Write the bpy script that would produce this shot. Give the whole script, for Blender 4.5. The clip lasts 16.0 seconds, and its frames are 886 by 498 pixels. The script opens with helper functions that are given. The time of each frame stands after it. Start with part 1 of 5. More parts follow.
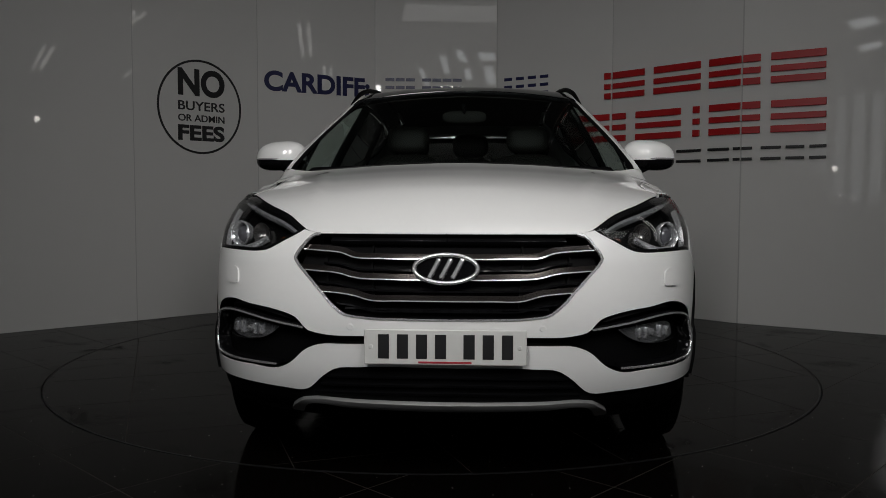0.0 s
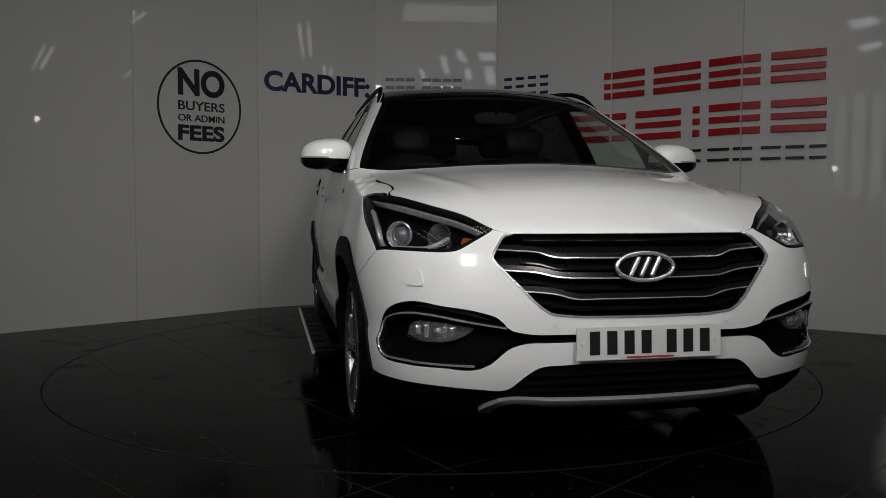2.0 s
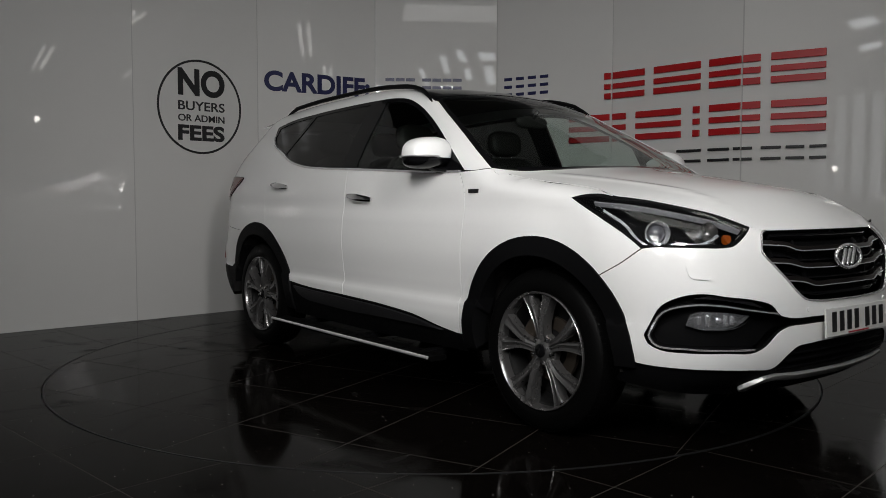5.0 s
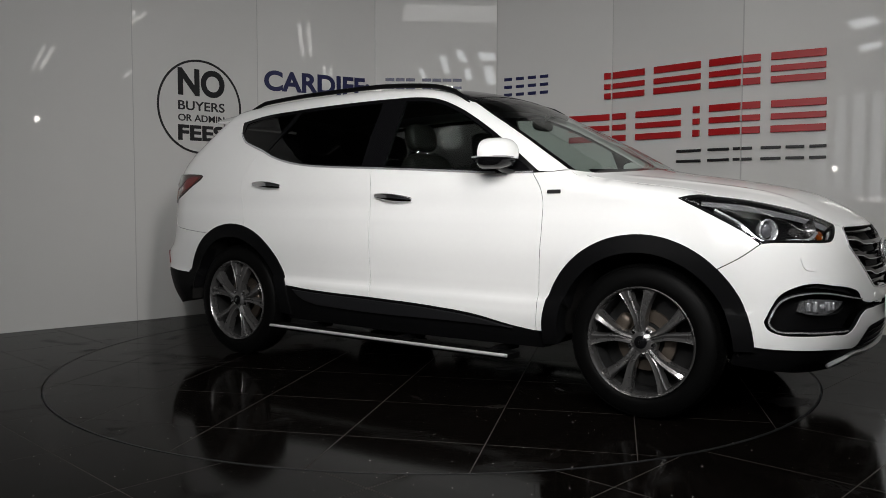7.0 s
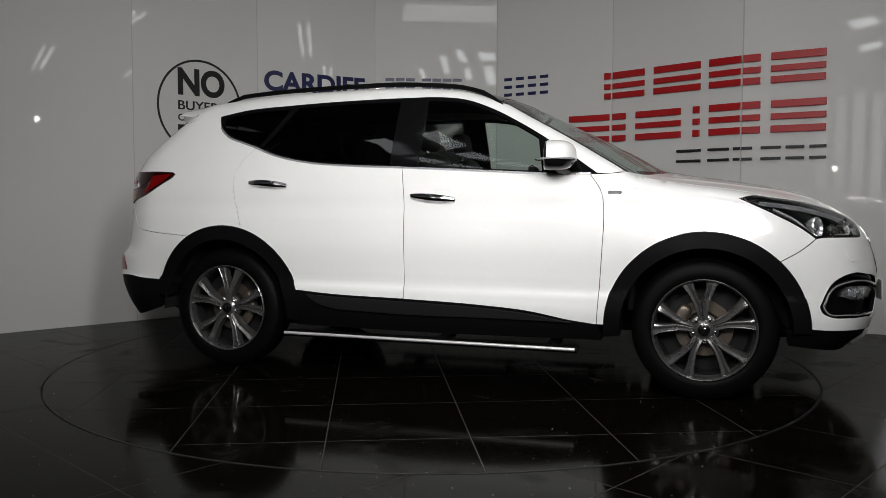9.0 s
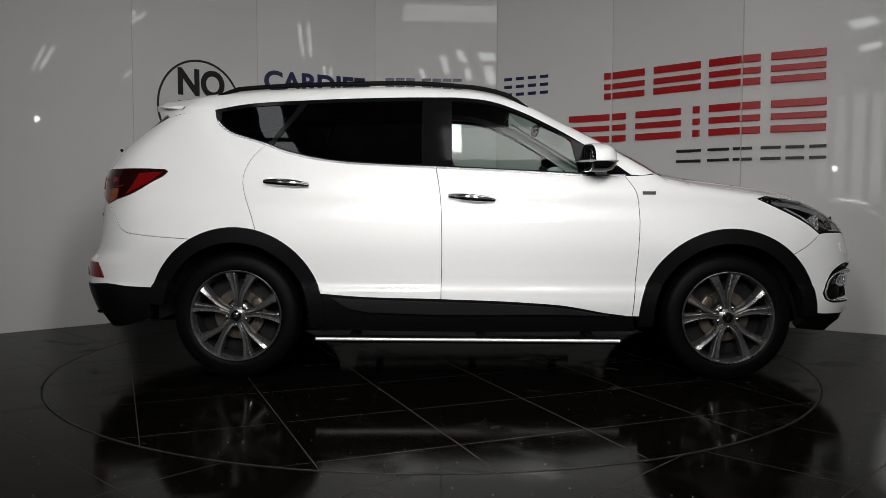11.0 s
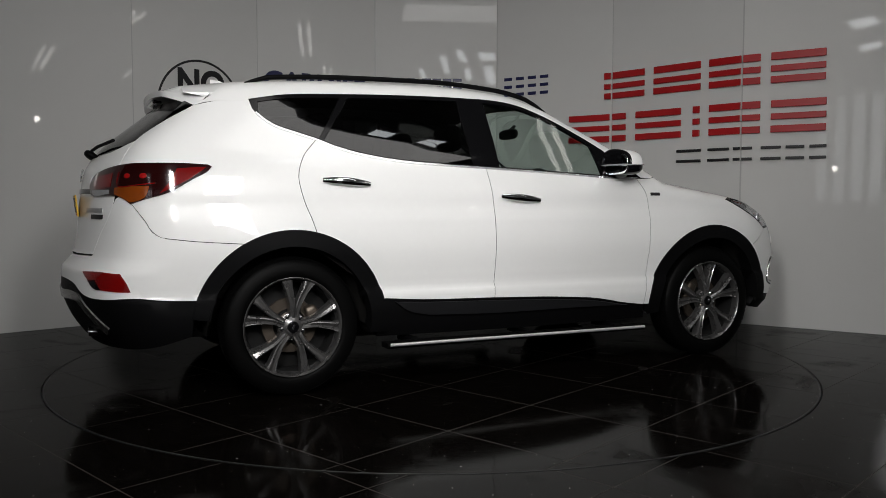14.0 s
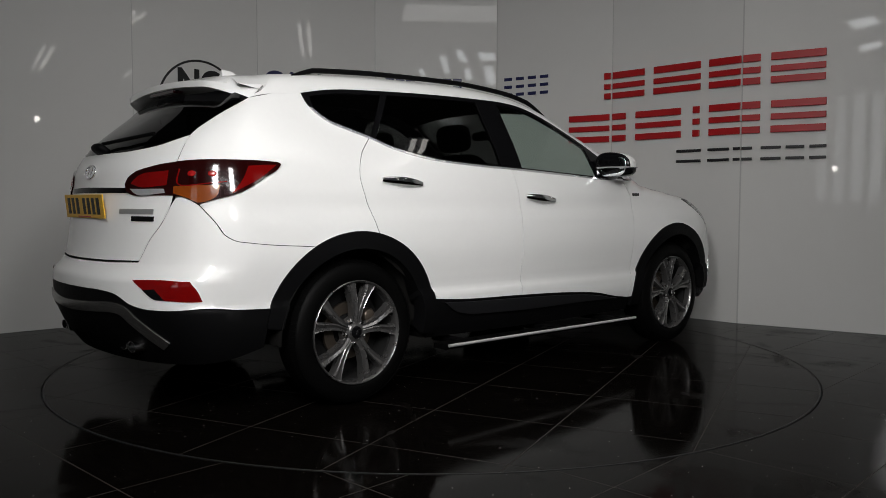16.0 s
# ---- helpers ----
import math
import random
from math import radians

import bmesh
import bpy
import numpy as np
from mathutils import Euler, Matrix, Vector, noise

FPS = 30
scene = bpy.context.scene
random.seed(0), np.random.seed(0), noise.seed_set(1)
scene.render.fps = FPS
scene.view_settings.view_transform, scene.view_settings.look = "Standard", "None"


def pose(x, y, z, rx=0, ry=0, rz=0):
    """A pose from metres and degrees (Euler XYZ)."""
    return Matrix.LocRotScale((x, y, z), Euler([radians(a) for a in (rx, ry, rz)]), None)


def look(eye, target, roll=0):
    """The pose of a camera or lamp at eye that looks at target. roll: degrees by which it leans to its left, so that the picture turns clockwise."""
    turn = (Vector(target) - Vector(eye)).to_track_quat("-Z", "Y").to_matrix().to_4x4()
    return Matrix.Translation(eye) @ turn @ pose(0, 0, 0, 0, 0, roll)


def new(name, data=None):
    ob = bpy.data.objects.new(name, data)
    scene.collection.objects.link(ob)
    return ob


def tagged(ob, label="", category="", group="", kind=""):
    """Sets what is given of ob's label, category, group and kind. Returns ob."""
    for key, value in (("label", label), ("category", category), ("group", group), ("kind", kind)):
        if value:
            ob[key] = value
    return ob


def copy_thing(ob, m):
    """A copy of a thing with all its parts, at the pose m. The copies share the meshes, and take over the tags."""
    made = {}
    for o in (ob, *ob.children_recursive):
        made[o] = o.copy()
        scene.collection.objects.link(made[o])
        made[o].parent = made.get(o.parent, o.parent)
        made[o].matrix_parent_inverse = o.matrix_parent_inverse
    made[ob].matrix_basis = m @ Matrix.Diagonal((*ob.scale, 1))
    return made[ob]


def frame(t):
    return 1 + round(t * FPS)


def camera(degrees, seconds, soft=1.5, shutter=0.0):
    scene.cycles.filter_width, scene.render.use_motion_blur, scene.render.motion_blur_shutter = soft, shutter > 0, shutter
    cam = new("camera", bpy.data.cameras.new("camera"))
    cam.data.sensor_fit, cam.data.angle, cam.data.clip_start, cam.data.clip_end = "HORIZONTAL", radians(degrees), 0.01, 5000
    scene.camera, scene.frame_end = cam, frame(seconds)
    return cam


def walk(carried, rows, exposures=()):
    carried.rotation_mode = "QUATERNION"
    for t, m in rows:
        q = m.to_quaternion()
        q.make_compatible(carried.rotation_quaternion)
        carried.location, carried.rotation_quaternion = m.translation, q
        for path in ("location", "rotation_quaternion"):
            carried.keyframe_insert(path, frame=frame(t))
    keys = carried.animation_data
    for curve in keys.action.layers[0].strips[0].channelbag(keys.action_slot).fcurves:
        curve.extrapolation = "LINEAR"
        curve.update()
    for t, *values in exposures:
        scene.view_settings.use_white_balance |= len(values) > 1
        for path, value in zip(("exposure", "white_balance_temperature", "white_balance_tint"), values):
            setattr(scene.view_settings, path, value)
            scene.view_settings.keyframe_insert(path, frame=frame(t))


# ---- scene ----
from mathutils.geometry import delaunay_2d_cdt as delaunay

EYE = (0, -5.102, .9815)
LENS, TILT, LEAN, TURN = 57.28, -3.331, .104, .639
cam = camera(LENS, 16.0, soft=.85)
stand = pose(*EYE, 90 + TILT, 0, -TURN) @ pose(0, 0, 0, 0, 0, LEAN)
EXPOSURES = [(0, -1.25), (2, -1.13), (4, -.78), (6.5, .04), (9, .0), (11.5, -.12), (14, -.22), (16, -.32)]
walk(cam, [(0, stand), (16, stand)], EXPOSURES)

# ---- world and light: dim hall, glazed front behind the camera, roof lights and tubes ----
world = bpy.data.worlds.new("hall_gloom")
scene.world = world
world.use_nodes = True
world.node_tree.nodes["Background"].inputs[0].default_value = (.9, .95, 1, 1)
world.node_tree.nodes["Background"].inputs[1].default_value = .02


def area_lamp(name, place, target, width, height, power, colour=(1, .97, .93), roll=0):
    data = bpy.data.lights.new(name, "AREA")
    data.shape, data.size, data.size_y, data.energy, data.color = "RECTANGLE", width, height, power, colour
    ob = new(name, data)
    ob.matrix_world = look(place, target, roll)
    return ob


# two soft lamps added over the stand, unseen, to light the car; all other light comes from glowing panes and tubes of
# the hall
LAMPS = [(-.62, -4.75, 2.6, 36), (.95, -4.75, 2.6, 27)]
for lx, ly, lz, power in LAMPS:
    lit = area_lamp("added_lamp_light", (lx, ly, lz - .03), (lx * .3, -.3, .95), .44, 1.3, power, (1, .985, .972))
    lit.data.spread = radians(95)


# ---- materials ----
def shade(name, colour, rough=.5, metal=0.0, coat=0.0, vary=.06, scale=6.0, bump=0.0, bump_scale=60.0, rough_vary=.06, spec=.5):
    m = bpy.data.materials.new(name)
    m.use_nodes = True
    n, l = m.node_tree.nodes, m.node_tree.links
    b = n["Principled BSDF"]
    b.inputs["Metallic"].default_value = metal
    b.inputs["Coat Weight"].default_value, b.inputs["Coat Roughness"].default_value = coat, .02
    b.inputs["Specular IOR Level"].default_value = spec
    tc = n.new("ShaderNodeTexCoord")
    big, fine, both = n.new("ShaderNodeTexNoise"), n.new("ShaderNodeTexNoise"), n.new("ShaderNodeMath")
    big.inputs["Scale"].default_value, fine.inputs["Scale"].default_value = scale, scale * 12
    big.inputs["Detail"].default_value, fine.inputs["Detail"].default_value = 4, 3
    both.operation = "ADD"
    for t in (big, fine):
        l.new(tc.outputs["Object"], t.inputs["Vector"])
    l.new(big.outputs[0], both.inputs[0])
    l.new(fine.outputs[0], both.inputs[1])
    ramp = n.new("ShaderNodeMapRange")
    ramp.inputs["From Min"].default_value, ramp.inputs["From Max"].default_value = .5, 1.5
    ramp.inputs["To Min"].default_value, ramp.inputs["To Max"].default_value = 1 - vary, 1 + vary
    l.new(both.outputs[0], ramp.inputs["Value"])
    mix = n.new("ShaderNodeVectorMath")
    mix.operation = "SCALE"
    mix.inputs[0].default_value = colour
    l.new(ramp.outputs[0], mix.inputs["Scale"])
    l.new(mix.outputs[0], b.inputs["Base Color"])
    rr = n.new("ShaderNodeMapRange")
    rr.inputs["From Min"].default_value, rr.inputs["From Max"].default_value = .3, .7
    rr.inputs["To Min"].default_value, rr.inputs["To Max"].default_value = max(.0, rough - rough_vary), rough + rough_vary
    l.new(fine.outputs[0], rr.inputs["Value"])
    l.new(rr.outputs[0], b.inputs["Roughness"])
    if bump:
        g, k = n.new("ShaderNodeTexNoise"), n.new("ShaderNodeBump")
        g.inputs["Scale"].default_value, k.inputs["Strength"].default_value, k.inputs["Distance"].default_value = bump_scale, bump, .002
        l.new(tc.outputs["Object"], g.inputs["Vector"])
        l.new(g.outputs[0], k.inputs["Height"])
        l.new(k.outputs[0], b.inputs["Normal"])
    return m


def clear(name, tint, base=.06, rough=.0):
    """Thin pane: tinted see-through with a mirror sheen by Fresnel."""
    m = bpy.data.materials.new(name)
    m.use_nodes = True
    n, l = m.node_tree.nodes, m.node_tree.links
    n.remove(n["Principled BSDF"])
    t, g, f, x = n.new("ShaderNodeBsdfTransparent"), n.new("ShaderNodeBsdfGlossy"), n.new("ShaderNodeLayerWeight"), n.new("ShaderNodeMixShader")
    power, gain = n.new("ShaderNodeMath"), n.new("ShaderNodeMath")
    power.operation, power.inputs[1].default_value = "POWER", 5
    gain.operation, gain.inputs[1].default_value, gain.inputs[2].default_value = "MULTIPLY_ADD", 1 - base, base
    t.inputs["Color"].default_value = (*tint, 1)
    g.inputs["Roughness"].default_value = rough
    f.inputs["Blend"].default_value = .5
    l.new(f.outputs["Facing"], power.inputs[0])
    l.new(power.outputs[0], gain.inputs[0])
    l.new(gain.outputs[0], x.inputs[0])
    l.new(t.outputs[0], x.inputs[1])
    l.new(g.outputs[0], x.inputs[2])
    l.new(x.outputs[0], n["Material Output"].inputs["Surface"])
    return m


def glow(name, colour, strength):
    m = bpy.data.materials.new(name)
    m.use_nodes = True
    b = m.node_tree.nodes["Principled BSDF"]
    b.inputs["Base Color"].default_value = (*colour, 1)
    b.inputs["Emission Color"].default_value = (*colour, 1)
    b.inputs["Emission Strength"].default_value = strength
    return m


PAINT = shade("white_paint", (.80, .80, .79), .32, coat=1.0, vary=.012, scale=3, rough_vary=.03)
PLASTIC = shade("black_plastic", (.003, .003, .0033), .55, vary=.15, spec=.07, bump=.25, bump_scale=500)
GLOSS_BLACK = shade("gloss_black", (.004, .004, .0045), .08, coat=.0, spec=.22, rough_vary=.02)
CLAD_GREY = shade("satin_grey_plastic", (.010, .010, .011), .4, vary=.1, spec=.22, bump=.15, bump_scale=500)
CHROME = shade("chrome", (.78, .78, .79), .07, metal=1, vary=.03, rough_vary=.03)
BRONZE_CHROME = shade("smoked_chrome", (.05, .044, .041), .2, metal=.85, vary=.04, scale=1.5, rough_vary=.015)
DARK_CHROME = shade("dark_chrome", (.19, .185, .18), .24, metal=.85, vary=.04, scale=1.5, rough_vary=.015)
BRIGHT = shade("bright_plated_plastic", (.85, .85, .86), .22, metal=.78, vary=.02, scale=1.5, rough_vary=.015)
SATIN = shade("satin_silver", (.42, .42, .42), .36, metal=.6, vary=.05, scale=2, rough_vary=.03)
ALLOY = shade("grey_alloy", (.17, .167, .165), .28, metal=.78, coat=.5, vary=.04, scale=2, rough_vary=.015)
RUBBER = shade("tyre_rubber", (.002, .002, .002), .5, vary=.25, spec=.06, bump=.4, bump_scale=220)
# barrel darker than the alloy: shade between the spokes is in its colour
BARREL_SHADE = shade("shaded_wheel_barrel", (.012, .012, .012), .5, vary=.2, spec=.1)
DISC = shade("brake_disc", (.10, .082, .066), .42, metal=.75, vary=.25, scale=20)
CABIN = shade("cabin_trim", (.010, .0095, .009), .7, spec=.15, vary=.2, bump=.3, bump_scale=300)
LEATHER = shade("seat_leather", (.008, .0075, .007), .55, vary=.2, spec=.15, bump=.4, bump_scale=180)
BEIGE = shade("headlining", (.10, .092, .085), .85, vary=.05, bump=.2, bump_scale=400)
RED_LENS = shade("red_lens", (.16, .002, .002), .10, coat=1, vary=.2, scale=25)
RED_GLINT = shade("red_facet", (.26, .004, .004), .18, coat=.5, vary=.5, scale=70)
DARK_RED = shade("dark_red_lens", (.014, .0005, .0005), .12, coat=1, vary=.25, scale=25)
AMBER = shade("amber_lens", (.20, .042, .003), .2, coat=1, vary=.2, scale=40)
CLEAR_GREY = shade("pale_lens", (.27, .27, .28), .12, coat=1, vary=.15, scale=40)
REFLECTOR = shade("reflector", (.72, .72, .74), .12, metal=.88, vary=.25, scale=30, bump=1.0, bump_scale=28)
PLATE_WHITE = shade("plate_white", (.62, .62, .60), .35, vary=.05, scale=20)
PLATE_YELLOW = shade("plate_yellow", (.62, .36, .03), .35, vary=.05, scale=20)
INK = shade("black_ink", (.012, .012, .013), .4, vary=.1)
RED_INK = shade("red_ink", (.35, .02, .03), .4, vary=.1)
GLASS = clear("clear_glass", (.80, .88, .84))
PRIVACY = clear("privacy_glass", (.06, .06, .06), .06)
LENS_GLASS = clear("lamp_glass", (.93, .94, .95), .035)
DRL = shade("light_guide", (.20, .20, .21), .25, coat=.6, vary=.1)
LENS_EYE = shade("projector_glass", (.10, .10, .11), .06, coat=1, vary=.3, scale=30)
STRIP = shade("brushed_bright_strip", (.85, .85, .84), .42, metal=.7, vary=.05)
MIRROR = shade("mirror_glass", (.85, .87, .9), .02, metal=1, vary=.01, rough_vary=.01)
WALL_PAINT = shade("wall_panel_grey", (.60, .595, .58), .55, coat=.8, vary=.012, scale=.7, rough_vary=.01, spec=.1)
WALL_PAINT.node_tree.nodes["Principled BSDF"].inputs["Coat Roughness"].default_value = .008
SEAM = shade("wall_joint_strip", (.42, .42, .41), .35, vary=.05)
SIGN_RED = shade("sign_red", (.36, .005, .007), .4, vary=.06)
SIGN_BLACK = shade("sign_black", (.008, .008, .009), .5, vary=.1)
SIGN_BLUE = shade("sign_blue", (.008, .011, .065), .4, vary=.1)
GROUT = shade("grout", (.024, .019, .016), .7, vary=.3, scale=20)
HALL = shade("hall_wall", (.30, .30, .30), .8, vary=.12, scale=.8)
HALL_CEILING = shade("hall_ceiling", (.25, .25, .25), .85, vary=.1, scale=.8)
STEEL = shade("painted_steel", (.2, .2, .21), .5, vary=.1)
TUBE = glow("lamp_tube_glow", (1, .97, .92), 4.5)
BULB = glow("bulb_glow", (1, .97, .92), 30)
DULLGLASS = glow("dull_daylight_pane", (.95, .97, 1), .15)
SKYGLASS = glow("bright_daylight_pane", (.95, .97, 1), 1.6)
PANEL = glow("light_panel_glow", (1, .98, .96), 2.6)
HIGHGLASS = glow("bright_sky_pane", (.93, .97, 1), 6.5)


def tile_material():
    """Black polished tile: worn gloss, dull scuffs and pale specks of dust."""
    m = shade("black_polished_tile", (.0024, .0019, .0016), .10, vary=.35, scale=2.2, rough_vary=.05, spec=.025, bump=.03, bump_scale=24)
    n, l = m.node_tree.nodes, m.node_tree.links
    b = n["Principled BSDF"]
    tc = n.new("ShaderNodeTexCoord")
    info = n.new("ShaderNodeObjectInfo")
    dust, pick = n.new("ShaderNodeTexVoronoi"), n.new("ShaderNodeMath")
    dust.voronoi_dimensions = "2D"
    dust.inputs["Scale"].default_value = 15
    pick.operation, pick.inputs[1].default_value = "LESS_THAN", .026
    l.new(tc.outputs["Object"], dust.inputs["Vector"])
    size, cell = n.new("ShaderNodeMath"), n.new("ShaderNodeSeparateColor")
    size.operation, size.inputs[1].default_value = "POWER", 5
    reach = n.new("ShaderNodeMath")
    reach.operation, reach.inputs[1].default_value = "MULTIPLY", .045
    l.new(dust.outputs["Color"], cell.inputs[0])
    l.new(cell.outputs[0], size.inputs[0])
    l.new(size.outputs[0], reach.inputs[0])
    l.new(dust.outputs["Distance"], pick.inputs[0])
    l.new(reach.outputs[0], pick.inputs[1])
    old = b.inputs["Base Color"].links[0].from_socket
    mix = n.new("ShaderNodeMix")
    mix.data_type = "RGBA"
    l.new(pick.outputs[0], mix.inputs["Factor"])
    l.new(old, mix.inputs["A"])
    mix.inputs["B"].default_value = (.45, .44, .42, 1)
    l.new(mix.outputs["Result"], b.inputs["Base Color"])
    scuff, band = n.new("ShaderNodeTexNoise"), n.new("ShaderNodeMapRange")
    scuff.inputs["Scale"].default_value, scuff.inputs["Detail"].default_value, scuff.inputs["Distortion"].default_value = 2.6, 8, .8
    band.inputs["From Min"].default_value, band.inputs["From Max"].default_value = .56, .72
    band.inputs["To Min"].default_value, band.inputs["To Max"].default_value = .07, .30
    l.new(tc.outputs["Object"], scuff.inputs["Vector"])
    l.new(scuff.outputs[0], band.inputs["Value"])
    add = n.new("ShaderNodeMath")
    l.new(band.outputs[0], add.inputs[0])
    tilt = n.new("ShaderNodeMath")
    tilt.operation, tilt.inputs[1].default_value = "MULTIPLY", .05
    l.new(info.outputs["Random"], tilt.inputs[0])
    l.new(tilt.outputs[0], add.inputs[1])
    l.new(add.outputs[0], b.inputs["Roughness"])
    return m


TILE = tile_material()


# ---- car body surface: smooth intersection of side, front, rear and top sheets ----
def curve(pairs):
    """Smooth curve through (x, y) pairs, as a function of arrays."""
    xs, ys = [np.array(v, float) for v in zip(*pairs)]
    d = np.diff(ys) / np.diff(xs)
    m = np.concatenate([[d[0]], np.where(d[:-1] * d[1:] > 0, 2 * d[:-1] * d[1:] / (d[:-1] + d[1:] + 1e-12), 0), [d[-1]]])

    def value(x):
        x = np.clip(np.asarray(x, float), xs[0], xs[-1])
        i = np.clip(np.searchsorted(xs, x) - 1, 0, len(xs) - 2)
        h = xs[i + 1] - xs[i]
        s = (x - xs[i]) / h
        return ((2 * s**3 - 3 * s**2 + 1) * ys[i] + (s**3 - 2 * s**2 + s) * h * m[i]
                + (3 * s**2 - 2 * s**3) * ys[i + 1] + (s**3 - s**2) * h * m[i + 1])
    return value


side_of = curve([(.1, .80), (.25, .845), (.35, .885), (.45, .902), (.508, .902), (.532, .887), (.60, .894), (.75, .908), (.88, .900), (.96, .885), (1.02, .880),
                 (1.10, .864), (1.17, .842), (1.30, .780), (1.45, .694), (1.58, .618), (1.70, .54)])
plan_of = curve([(-2.5, .88), (-2.1, .928), (-1.7, .962), (-1.2, .987), (-.6, 1.004), (0, 1.012), (1.2, 1.010), (1.5, .996), (1.8, .995), (2.3, .96)])
nose_of = curve([(.1, 2.02), (.25, 2.12), (.32, 2.20), (.45, 2.235), (.58, 2.238), (.77, 2.205), (.87, 2.15), (.95, 2.05), (1.1, 1.8)])
tail_of = curve([(.1, 2.12), (.25, 2.27), (.4, 2.37), (.52, 2.405), (.63, 2.40), (.70, 2.345), (.78, 2.325), (.95, 2.305), (1.12, 2.28),
                 (1.23, 2.22), (1.45, 1.97), (1.55, 1.85), (1.7, 1.68)])
top_of = curve([(-2.3, 1.50), (-2.0, 1.555), (-1.8, 1.59), (-1.4, 1.64), (-.9, 1.67), (-.4, 1.678), (0, 1.655), (.25, 1.60), (.5, 1.485),
                (.75, 1.365), (1.0, 1.235), (1.13, 1.165), (1.22, 1.146), (1.5, 1.106), (1.8, 1.053), (2.0, .988), (2.1, .938), (2.2, .865), (2.3, .76)])


def smax(a, b, k):
    return np.maximum(a, b) + np.maximum(k - np.abs(a - b), 0)**2 / (4 * k)


def body_value(P):
    """Negative inside the body, positive outside."""
    x, y, z = P[..., 0], np.abs(P[..., 1]), P[..., 2]
    low = 1 / (1 + np.exp((z - .84) / .05))
    flare = .034 * np.exp(-((x - 1.35) / .33)**2) + .022 * np.exp(-((x + 1.35) / .36)**2)
    a = y - side_of(z) * plan_of(x) - flare * low
    b = x - nose_of(z) + .24 * y**2 + .50 * y**8
    c = -x - tail_of(z) + .32 * y**2 + .32 * y**8
    crease = .006 * np.exp(-((y - .62 + .17 * (x - 1.1)) / .03)**2) / (1 + np.exp((1.2 - x) / .03)) / (1 + np.exp((x - 2.0) / .03))
    d = (z - crease - top_of(x + .16 * y**2) + .09 * y**2) * .85
    return smax(smax(smax(a, b, .10), c, .12), d, .055)


FAN_F, FAN_R, FAN_RAD = 1.2, -1.3, .85


def to_u(x, y):
    """Girth coordinate of a point on the right half: x along the flank, turned round the corners."""
    x, y = np.asarray(x, float), np.asarray(y, float)
    return np.where(x > FAN_F, FAN_F + FAN_RAD * np.arctan2(x - FAN_F, -y),
                    np.where(x < FAN_R, FAN_R - FAN_RAD * np.arctan2(FAN_R - x, -y), x))


def ray_body(o, v, lo, hi, sign=1):
    """First root of body_value along o + s v between lo (inside) and hi (outside)."""
    lo, hi = np.full(len(o), lo, float), np.full(len(o), hi, float)
    for _ in range(44):
        mid = (lo + hi) / 2
        out = body_value(o + mid[:, None] * v) > 0
        hi, lo = np.where(out, mid, hi), np.where(out, lo, mid)
    return o + ((lo + hi) / 2)[:, None] * v


def girth_point(u, z):
    u, z = np.asarray(u, float), np.asarray(z, float)
    a = np.where(u > FAN_F, (u - FAN_F) / FAN_RAD, np.where(u < FAN_R, (u - FAN_R) / FAN_RAD, 0))
    ox = np.clip(u, FAN_R, FAN_F)
    return ray_body(np.stack([ox, 0 * u, z], -1), np.stack([np.sin(a), -np.cos(a), 0 * u], -1), 0, 2.0)


def top_point(x, y):
    x, y = np.asarray(x, float), np.asarray(y, float)
    return ray_body(np.stack([x, y, 0 * x + .62], -1), np.stack([0 * x, 0 * x, 0 * x + 1], -1), 0, 1.4)


def front_u(y, z):
    """Girth coordinate of the point on the nose at (y, z), y negative on the right."""
    y, z = np.asarray(y, float), np.asarray(z, float)
    p = ray_body(np.stack([0 * y + 1.25, y, z], -1), np.stack([0 * y + 1, 0 * y, 0 * y], -1), 0, 1.3)
    return to_u(p[:, 0], p[:, 1])


def rear_u(y, z):
    y, z = np.asarray(y, float), np.asarray(z, float)
    p = ray_body(np.stack([0 * y - 1.35, y, z], -1), np.stack([0 * y - 1, 0 * y, 0 * y], -1), 0, 1.4)
    return to_u(p[:, 0], p[:, 1])


def normals_at(P):
    e = 1e-4
    g = np.stack([body_value(P + e * np.eye(3)[k]) - body_value(P - e * np.eye(3)[k]) for k in range(3)], -1)
    return g / np.linalg.norm(g, axis=-1, keepdims=True)


# ---- mesh helpers ----
def mesh_of(name, verts, faces, material, smooth=True, normals=None):
    me = bpy.data.meshes.new(name)
    me.from_pydata([tuple(map(float, v)) for v in verts], [], [tuple(map(int, f)) for f in faces])
    me.polygons.foreach_set("use_smooth", [smooth] * len(me.polygons))
    me.materials.append(material)
    if normals is not None:
        me.normals_split_custom_set_from_vertices([tuple(map(float, v)) for v in normals])
    return me


def part(name, me, parent, label=""):
    ob = new(name, me)
    ob.parent = parent
    return tagged(ob, label)


def from_bm(name, bm, material, smooth=False):
    bmesh.ops.recalc_face_normals(bm, faces=bm.faces)
    me = bpy.data.meshes.new(name)
    bm.to_mesh(me)
    bm.free()
    me.polygons.foreach_set("use_smooth", [smooth] * len(me.polygons))
    me.materials.append(material)
    return me


def block(name, size, place, material, bevel=.004, turn=(0, 0, 0), segments=2, smooth=False):
    """A bevelled box mesh."""
    bm = bmesh.new()
    bmesh.ops.create_cube(bm, size=1)
    bmesh.ops.scale(bm, vec=size, verts=bm.verts)
    if bevel:
        bmesh.ops.bevel(bm, geom=bm.edges[:], offset=min(bevel, min(size) * .45), segments=segments, affect="EDGES", profile=.5)
    bmesh.ops.transform(bm, matrix=pose(*place, *turn), verts=bm.verts)
    return from_bm(name, bm, material, smooth)


